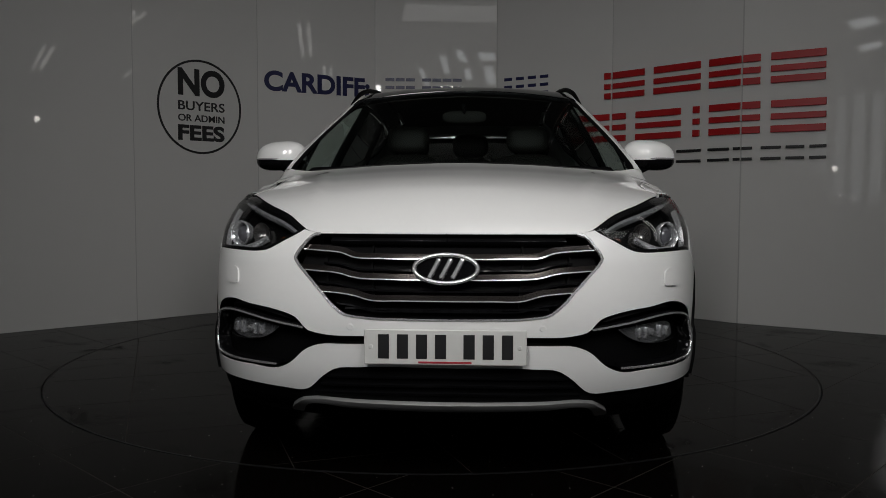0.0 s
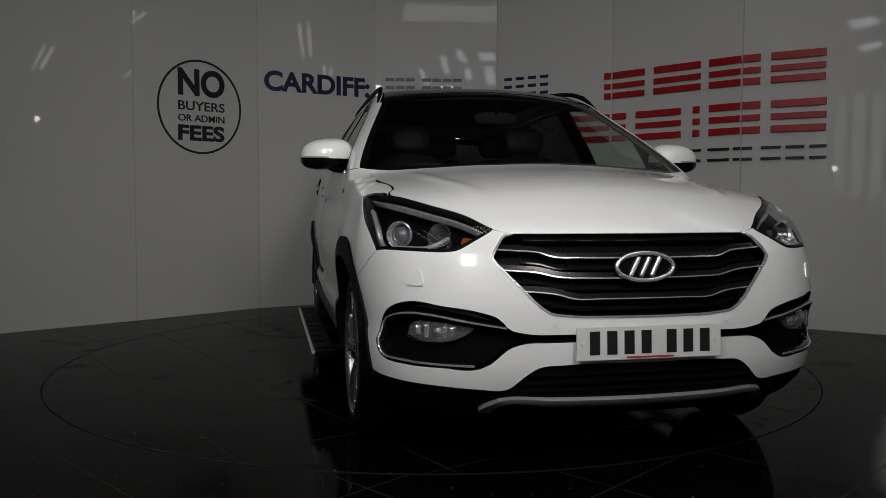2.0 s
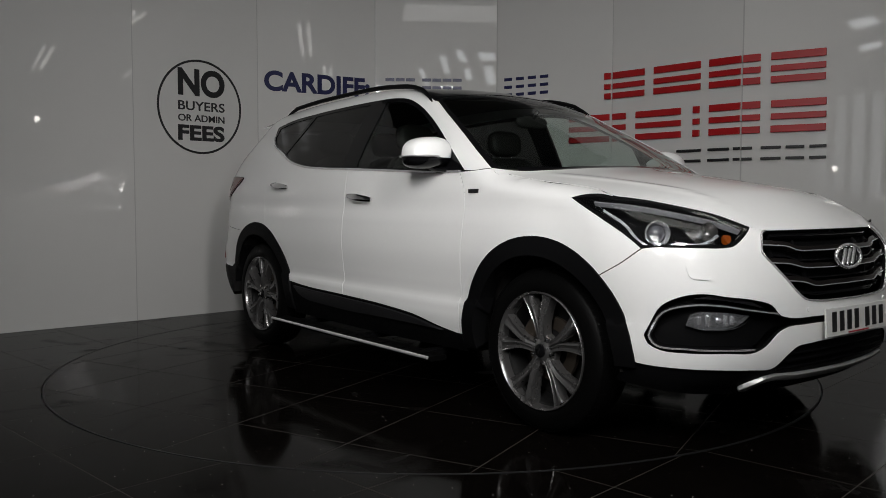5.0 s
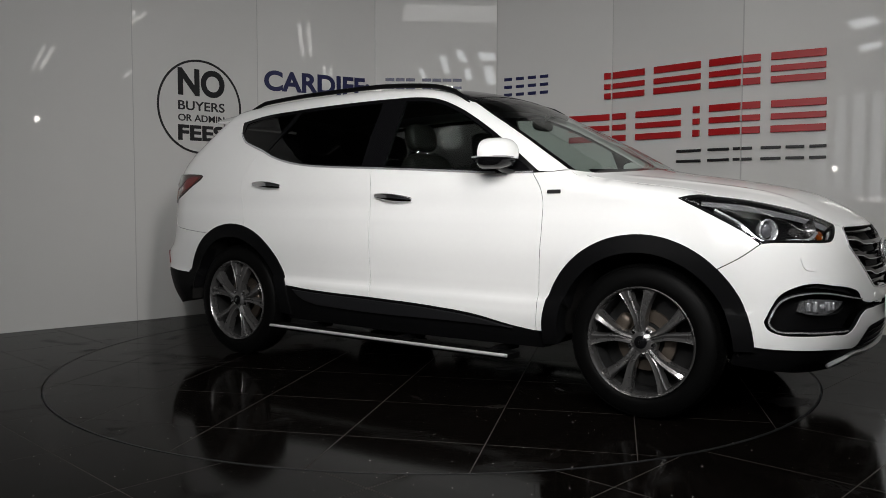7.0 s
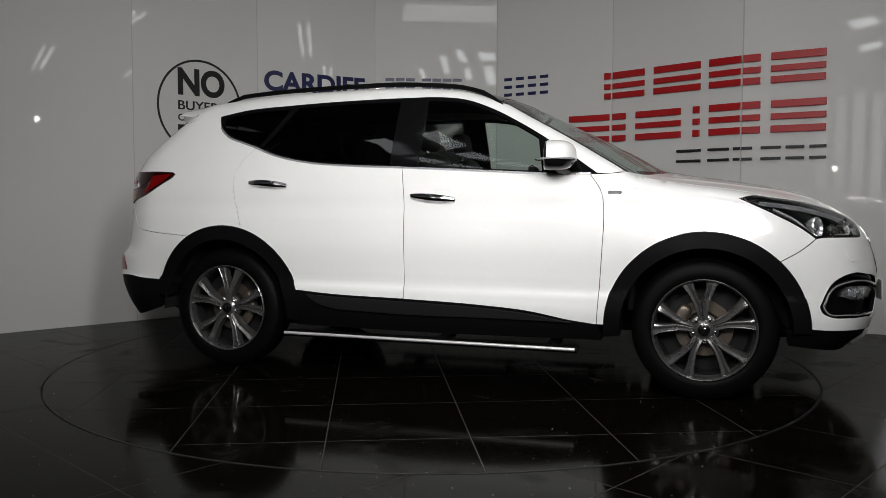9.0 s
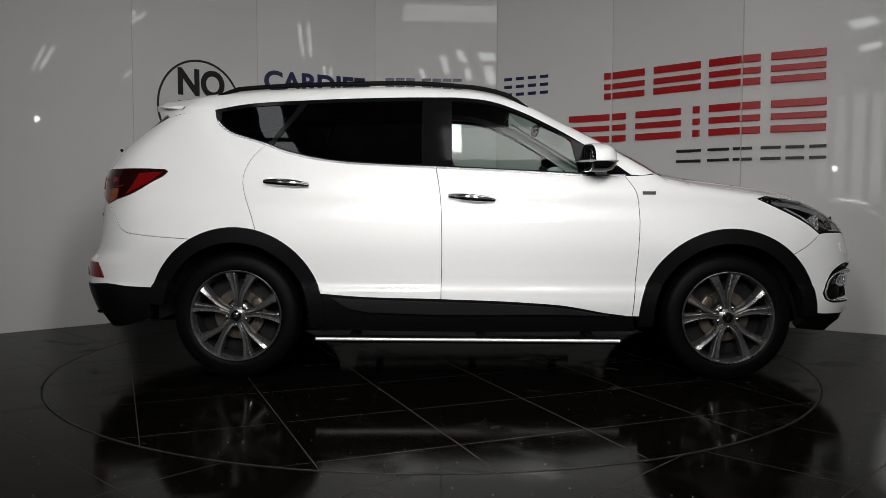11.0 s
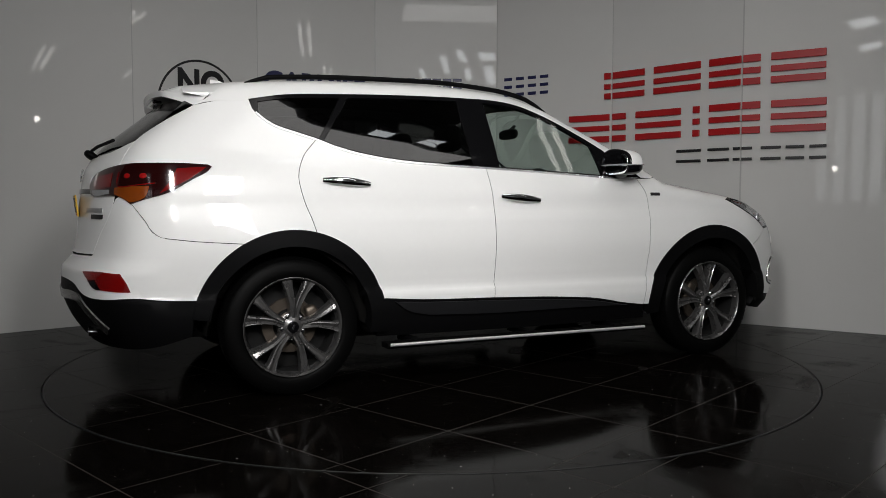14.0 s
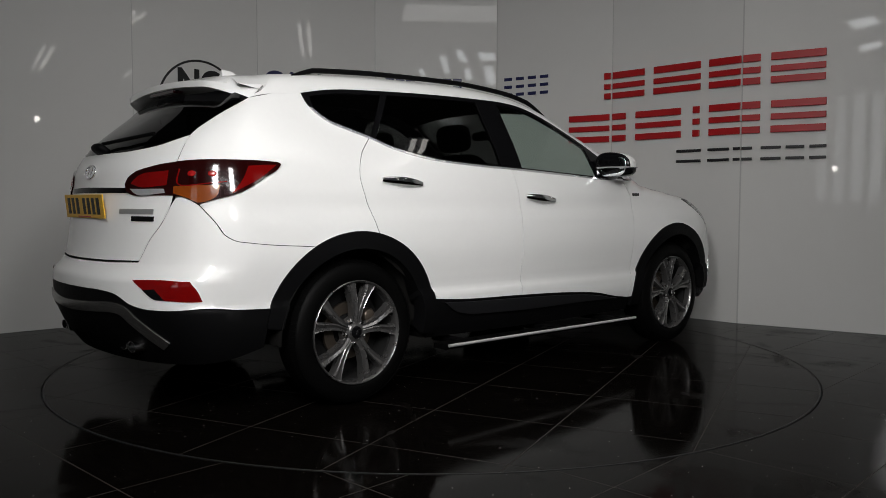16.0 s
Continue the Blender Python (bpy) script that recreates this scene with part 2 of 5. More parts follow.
def lathe(name, profile, material, m=Matrix(), steps=64, closed=False):
    """Profile of (radius, height) turned about z, then moved by m."""
    verts, faces, k = [], [], len(profile)
    for i in range(steps):
        a = 2 * math.pi * i / steps
        verts += [m @ Vector((r * math.cos(a), r * math.sin(a), h)) for r, h in profile]
    for i in range(steps):
        for j in range(k if closed else k - 1):
            a, b = i * k + j, i * k + (j + 1) % k
            c, d = (i + 1) % steps * k + (j + 1) % k, (i + 1) % steps * k + j
            faces.append((a, d, c, b))
    bm = bmesh.new()
    bm.from_mesh(mesh_of(name, verts, faces, material))
    bmesh.ops.remove_doubles(bm, verts=bm.verts, dist=1e-6)
    me = from_bm(name, bm, material, True)
    me.set_sharp_from_angle(angle=radians(40))
    return me


def sweep(name, path, section, material, up=(0, 0, 1), cap=True, scales=None):
    """A section of (side, up) points carried along a path."""
    verts, faces, k = [], [], len(section)
    path = [Vector(p) for p in path]
    for i, p in enumerate(path):
        d = (path[min(i + 1, len(path) - 1)] - path[max(i - 1, 0)]).normalized()
        s = d.cross(Vector(up)).normalized()
        w = s.cross(d)
        q = scales[i] if scales else 1
        verts += [p + s * (a * q) + w * (b * q) for a, b in section]
    for i in range(len(path) - 1):
        for j in range(k):
            faces.append((i * k + j, i * k + (j + 1) % k, (i + 1) * k + (j + 1) % k, (i + 1) * k + j))
    if cap:
        faces += [tuple(range(k)), tuple(range((len(path) - 1) * k, len(path) * k))]
    bm = bmesh.new()
    bm.from_mesh(mesh_of(name, verts, faces, material))
    me = from_bm(name, bm, material, True)
    me.set_sharp_from_angle(angle=radians(50))
    return me


def circle(r, n=10, sx=1, sy=1):
    return [(r * sx * math.cos(2 * math.pi * i / n), r * sy * math.sin(2 * math.pi * i / n)) for i in range(n)]


def joined(name, meshes, material):
    bm = bmesh.new()
    for me in meshes:
        bm.from_mesh(me)
    me = bpy.data.meshes.new(name)
    bm.to_mesh(me)
    bm.free()
    me.materials.append(material)
    return me


def mirrored(me):
    """The same mesh on the other side of the car."""
    n = len(me.vertices)
    co = np.empty(n * 3)
    me.vertices.foreach_get("co", co)
    co = co.reshape(-1, 3) * np.array([1, -1, 1])
    faces = [tuple(reversed(p.vertices)) for p in me.polygons]
    out = bpy.data.meshes.new(me.name)
    out.from_pydata([tuple(v) for v in co], [], faces)
    out.polygons.foreach_set("use_smooth", [p.use_smooth for p in me.polygons])
    for m in me.materials:
        out.materials.append(m)
    if me.has_custom_normals:
        nn = np.empty(len(me.loops) * 3)
        me.corner_normals.foreach_get("vector", nn)
        nn = nn.reshape(-1, 3) * np.array([1, -1, 1])
        order = [nn[i] for p in me.polygons for i in reversed(p.loop_indices)]
        out.normals_split_custom_set([tuple(v) for v in order])
    else:
        out.set_sharp_from_angle(angle=radians(45))
    return out


# ---- panels laid on the body surface ----
ARC_Z, ARC_RAD = .75, .9


def arc_point(x, v):
    x, a = np.asarray(x, float), np.asarray(v, float) / ARC_RAD
    return ray_body(np.stack([x, 0 * x, 0 * x + ARC_Z], -1), np.stack([0 * x, -np.cos(a), np.sin(a)], -1), 0, 1.5)


LIFT = {"girth": girth_point, "arc": arc_point}


def side_xyz(pts):
    p = np.array(pts, float)
    x, z = p[:, 0], p[:, 1]
    return ray_body(np.stack([x, 0 * x, z], -1), np.stack([0 * x, 0 * x - 1, 0 * x], -1), 0, 1.5)


def end_xyz(pts, d):
    p = np.array(pts, float)
    y, z = p[:, 0], p[:, 1]
    return ray_body(np.stack([0 * y + 1.25 * d, y, z], -1), np.stack([0 * y + d, 0 * y, 0 * y], -1), 0, 1.5)


def S(*pts):
    """Points on the flank from (x, z)."""
    return side_xyz(pts)


def F(*pts):
    """Points on the nose from (y, z)."""
    return end_xyz(pts, 1)


def R(*pts):
    """Points on the tail from (y, z)."""
    return end_xyz(pts, -1)


def T(*pts):
    """Points on the top from (x, y)."""
    p = np.array(pts, float)
    return top_point(p[:, 0], p[:, 1])


def arch(cx, r, a0, a1, n=20, cz=.35):
    a = np.radians(np.linspace(a0, a1, n))
    return side_xyz(np.stack([cx + r * np.cos(a), cz + r * np.sin(a)], -1))


def to_plane(kind, P):
    if kind == "girth":
        return np.stack([to_u(P[:, 0], P[:, 1]), P[:, 2]], -1)
    return np.stack([P[:, 0], ARC_RAD * np.arctan2(P[:, 2] - ARC_Z, -P[:, 1])], -1)


def spline(p, step=.02):
    """Smooth open line through the points, in even small steps."""
    p = np.asarray(p, float)
    if len(p) < 3:
        n = max(1, int(np.ceil(np.linalg.norm(p[-1] - p[0]) / step)))
        return p[0] + (p[-1] - p[0]) * np.linspace(0, 1, n + 1)[:, None]
    q = np.vstack([2 * p[0] - p[1], p, 2 * p[-1] - p[-2]])
    out = []
    for i in range(1, len(q) - 2):
        n = max(1, int(np.ceil(np.linalg.norm(q[i + 1] - q[i]) / step)))
        s = np.linspace(0, 1, n + 1)[:-1, None]
        d1 = max(np.linalg.norm(q[i] - q[i - 1]), 1e-6)
        d2 = max(np.linalg.norm(q[i + 1] - q[i]), 1e-6)
        d3 = max(np.linalg.norm(q[i + 2] - q[i + 1]), 1e-6)
        m1 = ((q[i] - q[i - 1]) / d1 * d2 + (q[i + 1] - q[i]) / d2 * d1) / (d1 + d2) * d2
        m2 = ((q[i + 1] - q[i]) / d2 * d3 + (q[i + 2] - q[i + 1]) / d3 * d2) / (d2 + d3) * d2
        out.append((2 * s**3 - 3 * s**2 + 1) * q[i] + (s**3 - 2 * s**2 + s) * m1 + (3 * s**2 - 2 * s**3) * q[i + 1] + (s**3 - s**2) * m2)
    return np.vstack(out + [p[-1:]])


def outline(kind, *runs):
    """Closed outline in the panel's plane from runs of surface points; corners only where runs meet."""
    pts = np.vstack([spline(to_plane(kind, r)) for r in runs])
    keep = [pts[0]]
    for q in pts[1:]:
        if np.linalg.norm(q - keep[-1]) > .003:
            keep.append(q)
    if np.linalg.norm(keep[0] - keep[-1]) < .003:
        keep.pop()
    pts = np.array(keep)
    nxt = np.roll(pts, -1, 0)
    if np.sum(pts[:, 0] * nxt[:, 1] - nxt[:, 0] * pts[:, 1]) < 0:
        pts = pts[::-1]
    fine = []
    for a, b in zip(pts, np.roll(pts, -1, 0)):
        n = max(1, int(np.ceil(np.linalg.norm(b - a) / .022)))
        fine += [a + (b - a) * i / n for i in range(n)]
    return np.array(fine)


def inset(poly, d):
    e = np.roll(poly, -1, 0) - poly
    e = e / np.linalg.norm(e, axis=1, keepdims=True)
    n = np.stack([-e[:, 1], e[:, 0]], -1)
    m = n + np.roll(n, 1, 0)
    m = m / np.maximum(np.sum(m * m, 1, keepdims=True), .5) * 2
    return poly + m * d


def inside(poly, q):
    x, y = q[:, 0][:, None], q[:, 1][:, None]
    a, b = poly, np.roll(poly, -1, 0)
    cross = ((a[:, 1] > y) != (b[:, 1] > y)) & (x < (b[:, 0] - a[:, 0]) * (y - a[:, 1]) / (b[:, 1] - a[:, 1] + 1e-15) + a[:, 0])
    return cross.sum(1) % 2 == 1


def triangles(poly, holes=(), step=.04):
    """Even triangles that fill an outline with holes."""
    loops = [poly, *holes]
    lo, hi = poly.min(0), poly.max(0)
    gx, gy = np.meshgrid(np.arange(lo[0], hi[0], step), np.arange(lo[1], hi[1], step))
    gx[1::2] += step / 2
    g = np.stack([gx.ravel(), gy.ravel()], -1)
    ok = inside(poly, g)
    for h in holes:
        ok &= ~inside(h, g)
    edge = np.vstack(loops)
    g = g[ok]
    if len(g):
        near = np.min(np.sum((g[:, None] - edge[None])**2, -1), 1)
        g = g[near > (step * .45)**2]
    pts, edges = list(edge), []
    start = 0
    for h in loops:
        edges += [(start + i, start + (i + 1) % len(h)) for i in range(len(h))]
        start += len(h)
    from_cdt = delaunay([Vector(p) for p in pts + list(g)], edges, [], 0, 1e-6)
    v = np.array([tuple(p) for p in from_cdt[0]])
    f = np.array([t for t in from_cdt[2] if len(t) == 3])
    c = v[f].mean(1)
    ok = inside(poly, c)
    for h in holes:
        ok &= ~inside(h, c)
    return v, f[ok]


def rim_edges(f):
    e = np.vstack([f[:, [0, 1]], f[:, [1, 2]], f[:, [2, 0]]])
    key = {}
    for a, b in e:
        key[(a, b)] = key.get((a, b), 0) + 1
    return [(a, b) for (a, b) in key if (b, a) not in key]


def sheet(name, kind, poly, material, off=0.0, gap=.0018, fold=.02, holes=(), step=.04, whole=False):
    """A panel: the outline filled, lifted onto the body, moved out by off, with folded edges. whole: joined with its mirror half."""
    if gap:
        mid = [ARC_RAD * math.pi / 2] if kind == "arc" else [FAN_F + FAN_RAD * math.pi / 2, FAN_R - FAN_RAD * math.pi / 2]
        col, old = (1 if kind == "arc" else 0), poly
        poly = inset(poly, gap)
        for c in mid if whole else ():
            at = np.abs(old[:, col] - c) < 2e-3
            poly[at, col] = c
        holes = [inset(h, -gap) for h in holes]
    v, f = triangles(poly, holes, step)
    P = LIFT[kind](v[:, 0], v[:, 1])
    N = normals_at(P)
    P = P + N * off
    a, b, c = P[f[:, 0]], P[f[:, 1]], P[f[:, 2]]
    face_n = np.cross(b - a, c - a)
    if np.sum(face_n * N[f[:, 0]]) < 0:
        f = f[:, ::-1]
    verts, norms, faces, gap_shade = list(P), list(N), [tuple(t) for t in f], []
    # painted panels: the edge is painted for a few millimetres, then black inwards as the shade deep in the gap
    lip = .003 if material == PAINT and fold > .01 else 0
    if fold:
        for i, j in rim_edges(f):
            if abs(P[i][1]) < .004 and abs(P[j][1]) < .004:
                continue
            k = len(verts)
            d = P[j] - P[i]
            out = np.cross(d, N[i])
            out = out / (np.linalg.norm(out) + 1e-12)
            low = lip or fold
            verts += [P[i], P[j], P[j] - N[j] * low, P[i] - N[i] * low]
            soft_i, soft_j = N[i] * .35 + out, N[j] * .35 + out
            norms += [soft_i / np.linalg.norm(soft_i), soft_j / np.linalg.norm(soft_j), out, out]
            faces.append((k + 1, k, k + 3, k + 2))
            if lip:
                verts += [P[i] - N[i] * lip, P[j] - N[j] * lip, P[j] - N[j] * fold, P[i] - N[i] * fold]
                norms += [out] * 4
                gap_shade.append(len(faces))
                faces.append((k + 5, k + 4, k + 7, k + 6))
    if whole:
        k = len(verts)
        verts = verts + [p * np.array([1, -1, 1]) for p in verts]
        norms = norms + [p * np.array([1, -1, 1]) for p in norms]
        gap_shade = gap_shade + [i + len(faces) for i in gap_shade]
        faces = faces + [tuple(i + k for i in reversed(t)) for t in faces]
    me = mesh_of(name, verts, faces, material, True, norms)
    # deep gap faces take black in place of shade
    if gap_shade:
        me.materials.append(PLASTIC)
        for i in gap_shade:
            me.polygons[i].material_index = 1
    return me


def strip(kind, line, width, both=False):
    """Outline of a band of that width along a line of surface points (below it in the panel's plane)."""
    p = spline(to_plane(kind, line), .015)
    d = np.gradient(p, axis=0)
    d = d / np.linalg.norm(d, axis=1, keepdims=True)
    n = np.stack([d[:, 1], -d[:, 0]], -1)
    q = np.vstack([p + n * (width / 2 if both else 0), (p - n * (width / 2 if both else width))[::-1]])
    nxt = np.roll(q, -1, 0)
    return q if np.sum(q[:, 0] * nxt[:, 1] - nxt[:, 0] * q[:, 1]) > 0 else q[::-1]


# ---- car: lines shared by the panels ----
def corner_y(x):
    """Half width at which the flank meets the top."""
    lo, hi = .2, .98
    for _ in range(40):
        y = (lo + hi) / 2
        z = float(top_of(x + .16 * y * y)) - .09 * y * y
        lo, hi = (y, hi) if y < float(side_of(z) * plan_of(x)) else (lo, y)
    return (lo + hi) / 2


def edge_line(x0, x1, inner, n=12):
    return T(*[(x, -(corner_y(x) - inner)) for x in np.linspace(x0, x1, n)])


def cut(line, x0, x1, axis=0):
    """The stretch of a line of points between two x, with its ends."""
    p = spline(line, .01)
    lo, hi = min(x0, x1), max(x0, x1)
    p = p[(p[:, axis] >= lo) & (p[:, axis] <= hi)][::3]
    return p if (p[-1, axis] - p[0, axis]) * (x1 - x0) > 0 else p[::-1]


DLO_TOP = S((-1.514, 1.505), (-1.357, 1.535), (-1.022, 1.559), (-.739, 1.571), (-.283, 1.578), (-.083, 1.574), (.051, 1.556), (.243, 1.486),
            (.398, 1.405), (.583, 1.292), (.705, 1.210), (.815, 1.131))
DLO_LOW = S((-1.514, 1.497), (-1.500, 1.455), (-1.417, 1.373), (-1.30, 1.330), (-1.198, 1.298), (-1.095, 1.259), (-.977, 1.228), (-.798, 1.199),
            (-.554, 1.181), (-.256, 1.168), (.017, 1.155), (.349, 1.138), (.569, 1.127), (.815, 1.126))
SEAM_F = S((.782, 1.125), (.840, 1.037), (.857, .907), (.853, .76), (.844, .614), (.826, .358))
SEAM_B = S((-.247, 1.167), (-.226, 1.036), (-.215, .789), (-.219, .452))
SEAM_R = S((-1.198, 1.298), (-1.273, 1.214), (-1.309, 1.110), (-1.293, 1.006), (-1.252, .888), (-1.225, .80))
SILL = S((-.866, .476), (-.691, .463), (-.219, .450), (.202, .434), (.473, .412), (.685, .374), (.826, .356))
HOOD_SIDE = T((2.062, -.493), (1.983, -.560), (1.861, -.668), (1.72, -.752), (1.651, -.783), (1.600, -.772), (1.561, -.755), (1.49, -.748), (1.25, -.772), (.96, -.812))
HOOD_NOSE = F((-.493, .889), (-.465, .880), *[(y, .874) for y in np.linspace(-.432, 0, 19)])
LAMP_TOP = S((1.502, 1.001), (1.55, 1.014), (1.600, 1.016), (1.651, 1.006))
LAMP_BACK = S((1.502, 1.001), (1.664, .923), (1.790, .853), (1.849, .809))
LAMP_LOW = np.vstack([S((1.849, .809), (1.879, .814)), F((-.80, .815), (-.73, .814), (-.658, .814), (-.625, .818), (-.57, .845), (-.505, .880))])
SEAM_N = S((1.849, .809), (1.776, .750), (1.690, .700))
GRILLE_SIDE = F((-.432, .874), (-.458, .867), (-.487, .836), (-.507, .806), (-.511, .795), (-.503, .780), (-.47, .744), (-.42, .692), (-.375, .645), (-.332, .615), (-.27, .606), (-.12, .602), (0, .601))
POCKET_TOP = np.vstack([F((0, .545), (-.271, .543), (-.42, .547), (-.459, .556), (-.505, .598), (-.58, .620), (-.681, .634), (-.755, .645), (-.79, .640)),
                        S((1.932, .600), (1.892, .53), (1.874, .487))])
POCKET_LOW = np.vstack([F((0, .518), (-.333, .518), (-.425, .513), (-.46, .500), (-.535, .440), (-.565, .427), (-.678, .427), (-.79, .428)),
                        S((1.925, .436), (1.888, .455), (1.874, .487))])
WHITE_LOW = np.vstack([F((0, .444), (-.28, .440), (-.369, .430), (-.40, .41), (-.473, .352), (-.56, .354), (-.669, .360), (-.80, .366)), S((1.87, .372), (1.80, .382))])
GATE_SIDE = R((-.50, .719), (-.538, .806), (-.600, .890), (-.632, .96), (-.642, 1.02), (-.638, 1.10), (-.63, 1.154))
GLASS_SIDE = R((-.63, 1.154), (-.618, 1.22), (-.602, 1.277), (-.615, 1.36), (-.632, 1.462))
GLASS_LOW = R((0, 1.207), (-.32, 1.214), (-.48, 1.235), (-.602, 1.277))
SEAM_Q = np.vstack([R((-.745, .967)), S((-2.035, .885), (-2.005, .835), (-1.97, .812), (-1.90, .800), (-1.589, .774))])
BUMP_LOW = np.vstack([R((0, .588), (-.185, .587), (-.36, .583), (-.44, .572), (-.53, .533), (-.60, .518), (-.70, .514)), S((-2.07, .522), (-1.97, .512), (-1.782, .504))])
G, A = "girth", "arc"


def run(*arrays):
    return np.vstack(arrays)


def pair(name, me, parent, label=""):
    """A part on the right side and its mirror image on the left."""
    return part(name, me, parent, label), part(name, mirrored(me), parent, label)


def ball(name, size, place, material, power=2.0, turn=(0, 0, 0), n=24):
    """A rounded lump: squarer as power grows."""
    verts, faces = [], []
    f = lambda c: math.copysign(abs(c)**(2 / power), c)
    for i in range(n // 2 + 1):
        b = -math.pi / 2 + math.pi * i / (n // 2)
        for j in range(n):
            a = 2 * math.pi * j / n
            verts.append(pose(*place, *turn) @ Vector((size[0] * f(math.cos(b)) * f(math.cos(a)), size[1] * f(math.cos(b)) * f(math.sin(a)), size[2] * f(math.sin(b)))))
    for i in range(n // 2):
        for j in range(n):
            faces.append((i * n + j, i * n + (j + 1) % n, (i + 1) * n + (j + 1) % n, (i + 1) * n + j))
    bm = bmesh.new()
    bm.from_mesh(mesh_of(name, verts, faces, material))
    bmesh.ops.remove_doubles(bm, verts=bm.verts, dist=1e-5)
    return from_bm(name, bm, material, True)


def frame_at(P, spin=0.0):
    """Pose on the body surface at P: x along the flank, z outward."""
    n = Vector(normals_at(np.array([P]))[0])
    x = Vector((0, 0, 1)).cross(n).normalized()
    m = Matrix((x, n.cross(x), n)).transposed().to_4x4()
    return Matrix.Translation(Vector(P)) @ m @ pose(0, 0, 0, 0, 0, spin)


def build_body(car):
    lamp_poly = outline(G, run(LAMP_TOP, HOOD_SIDE[:5][::-1][1:]), F((-.493, .889), (-.505, .880)), LAMP_LOW[::-1], LAMP_BACK[::-1])
    # bonnet
    cowl = T((.96, -.812), (1.04, -.70), (1.105, -.54), (1.155, -.3), (1.172, 0))
    part("bonnet", sheet("bonnet", A, outline(A, HOOD_NOSE[::-1], HOOD_SIDE, cowl, T((1.172, 0), (1.6, 0), (2.0, 0), (2.10, 0), (2.155, 0))), PAINT, whole=True, step=.035), car)
    # front wing, one each side
    me = sheet("front_wing", G, outline(G, SEAM_F, S((.826, .358), (.868, .358)), arch(1.35, .482, 179, 46), SEAM_N[::-1], LAMP_BACK[::-1], LAMP_TOP,
                                        HOOD_SIDE[4:], run(HOOD_SIDE[-1:], S((.88, 1.128)), S((.782, 1.125)))), PAINT, step=.03)
    pair("front_wing", me, car)
    # front bumper with the side lamp pockets cut out
    bump = outline(G, SEAM_N, arch(1.35, .482, 46, 5), S((1.83, .392), (1.80, .382)), WHITE_LOW[::-1], F((0, .444), (0, .518)), POCKET_LOW, POCKET_TOP[::-1],
                   F((0, .545), (0, .601)), GRILLE_SIDE[::-1], F((-.432, .874), (-.493, .889)), F((-.493, .889), (-.505, .880)), LAMP_LOW[::-1])
    part("front_bumper", sheet("front_bumper", G, bump, PAINT, whole=True, step=.03), car)
    return lamp_poly


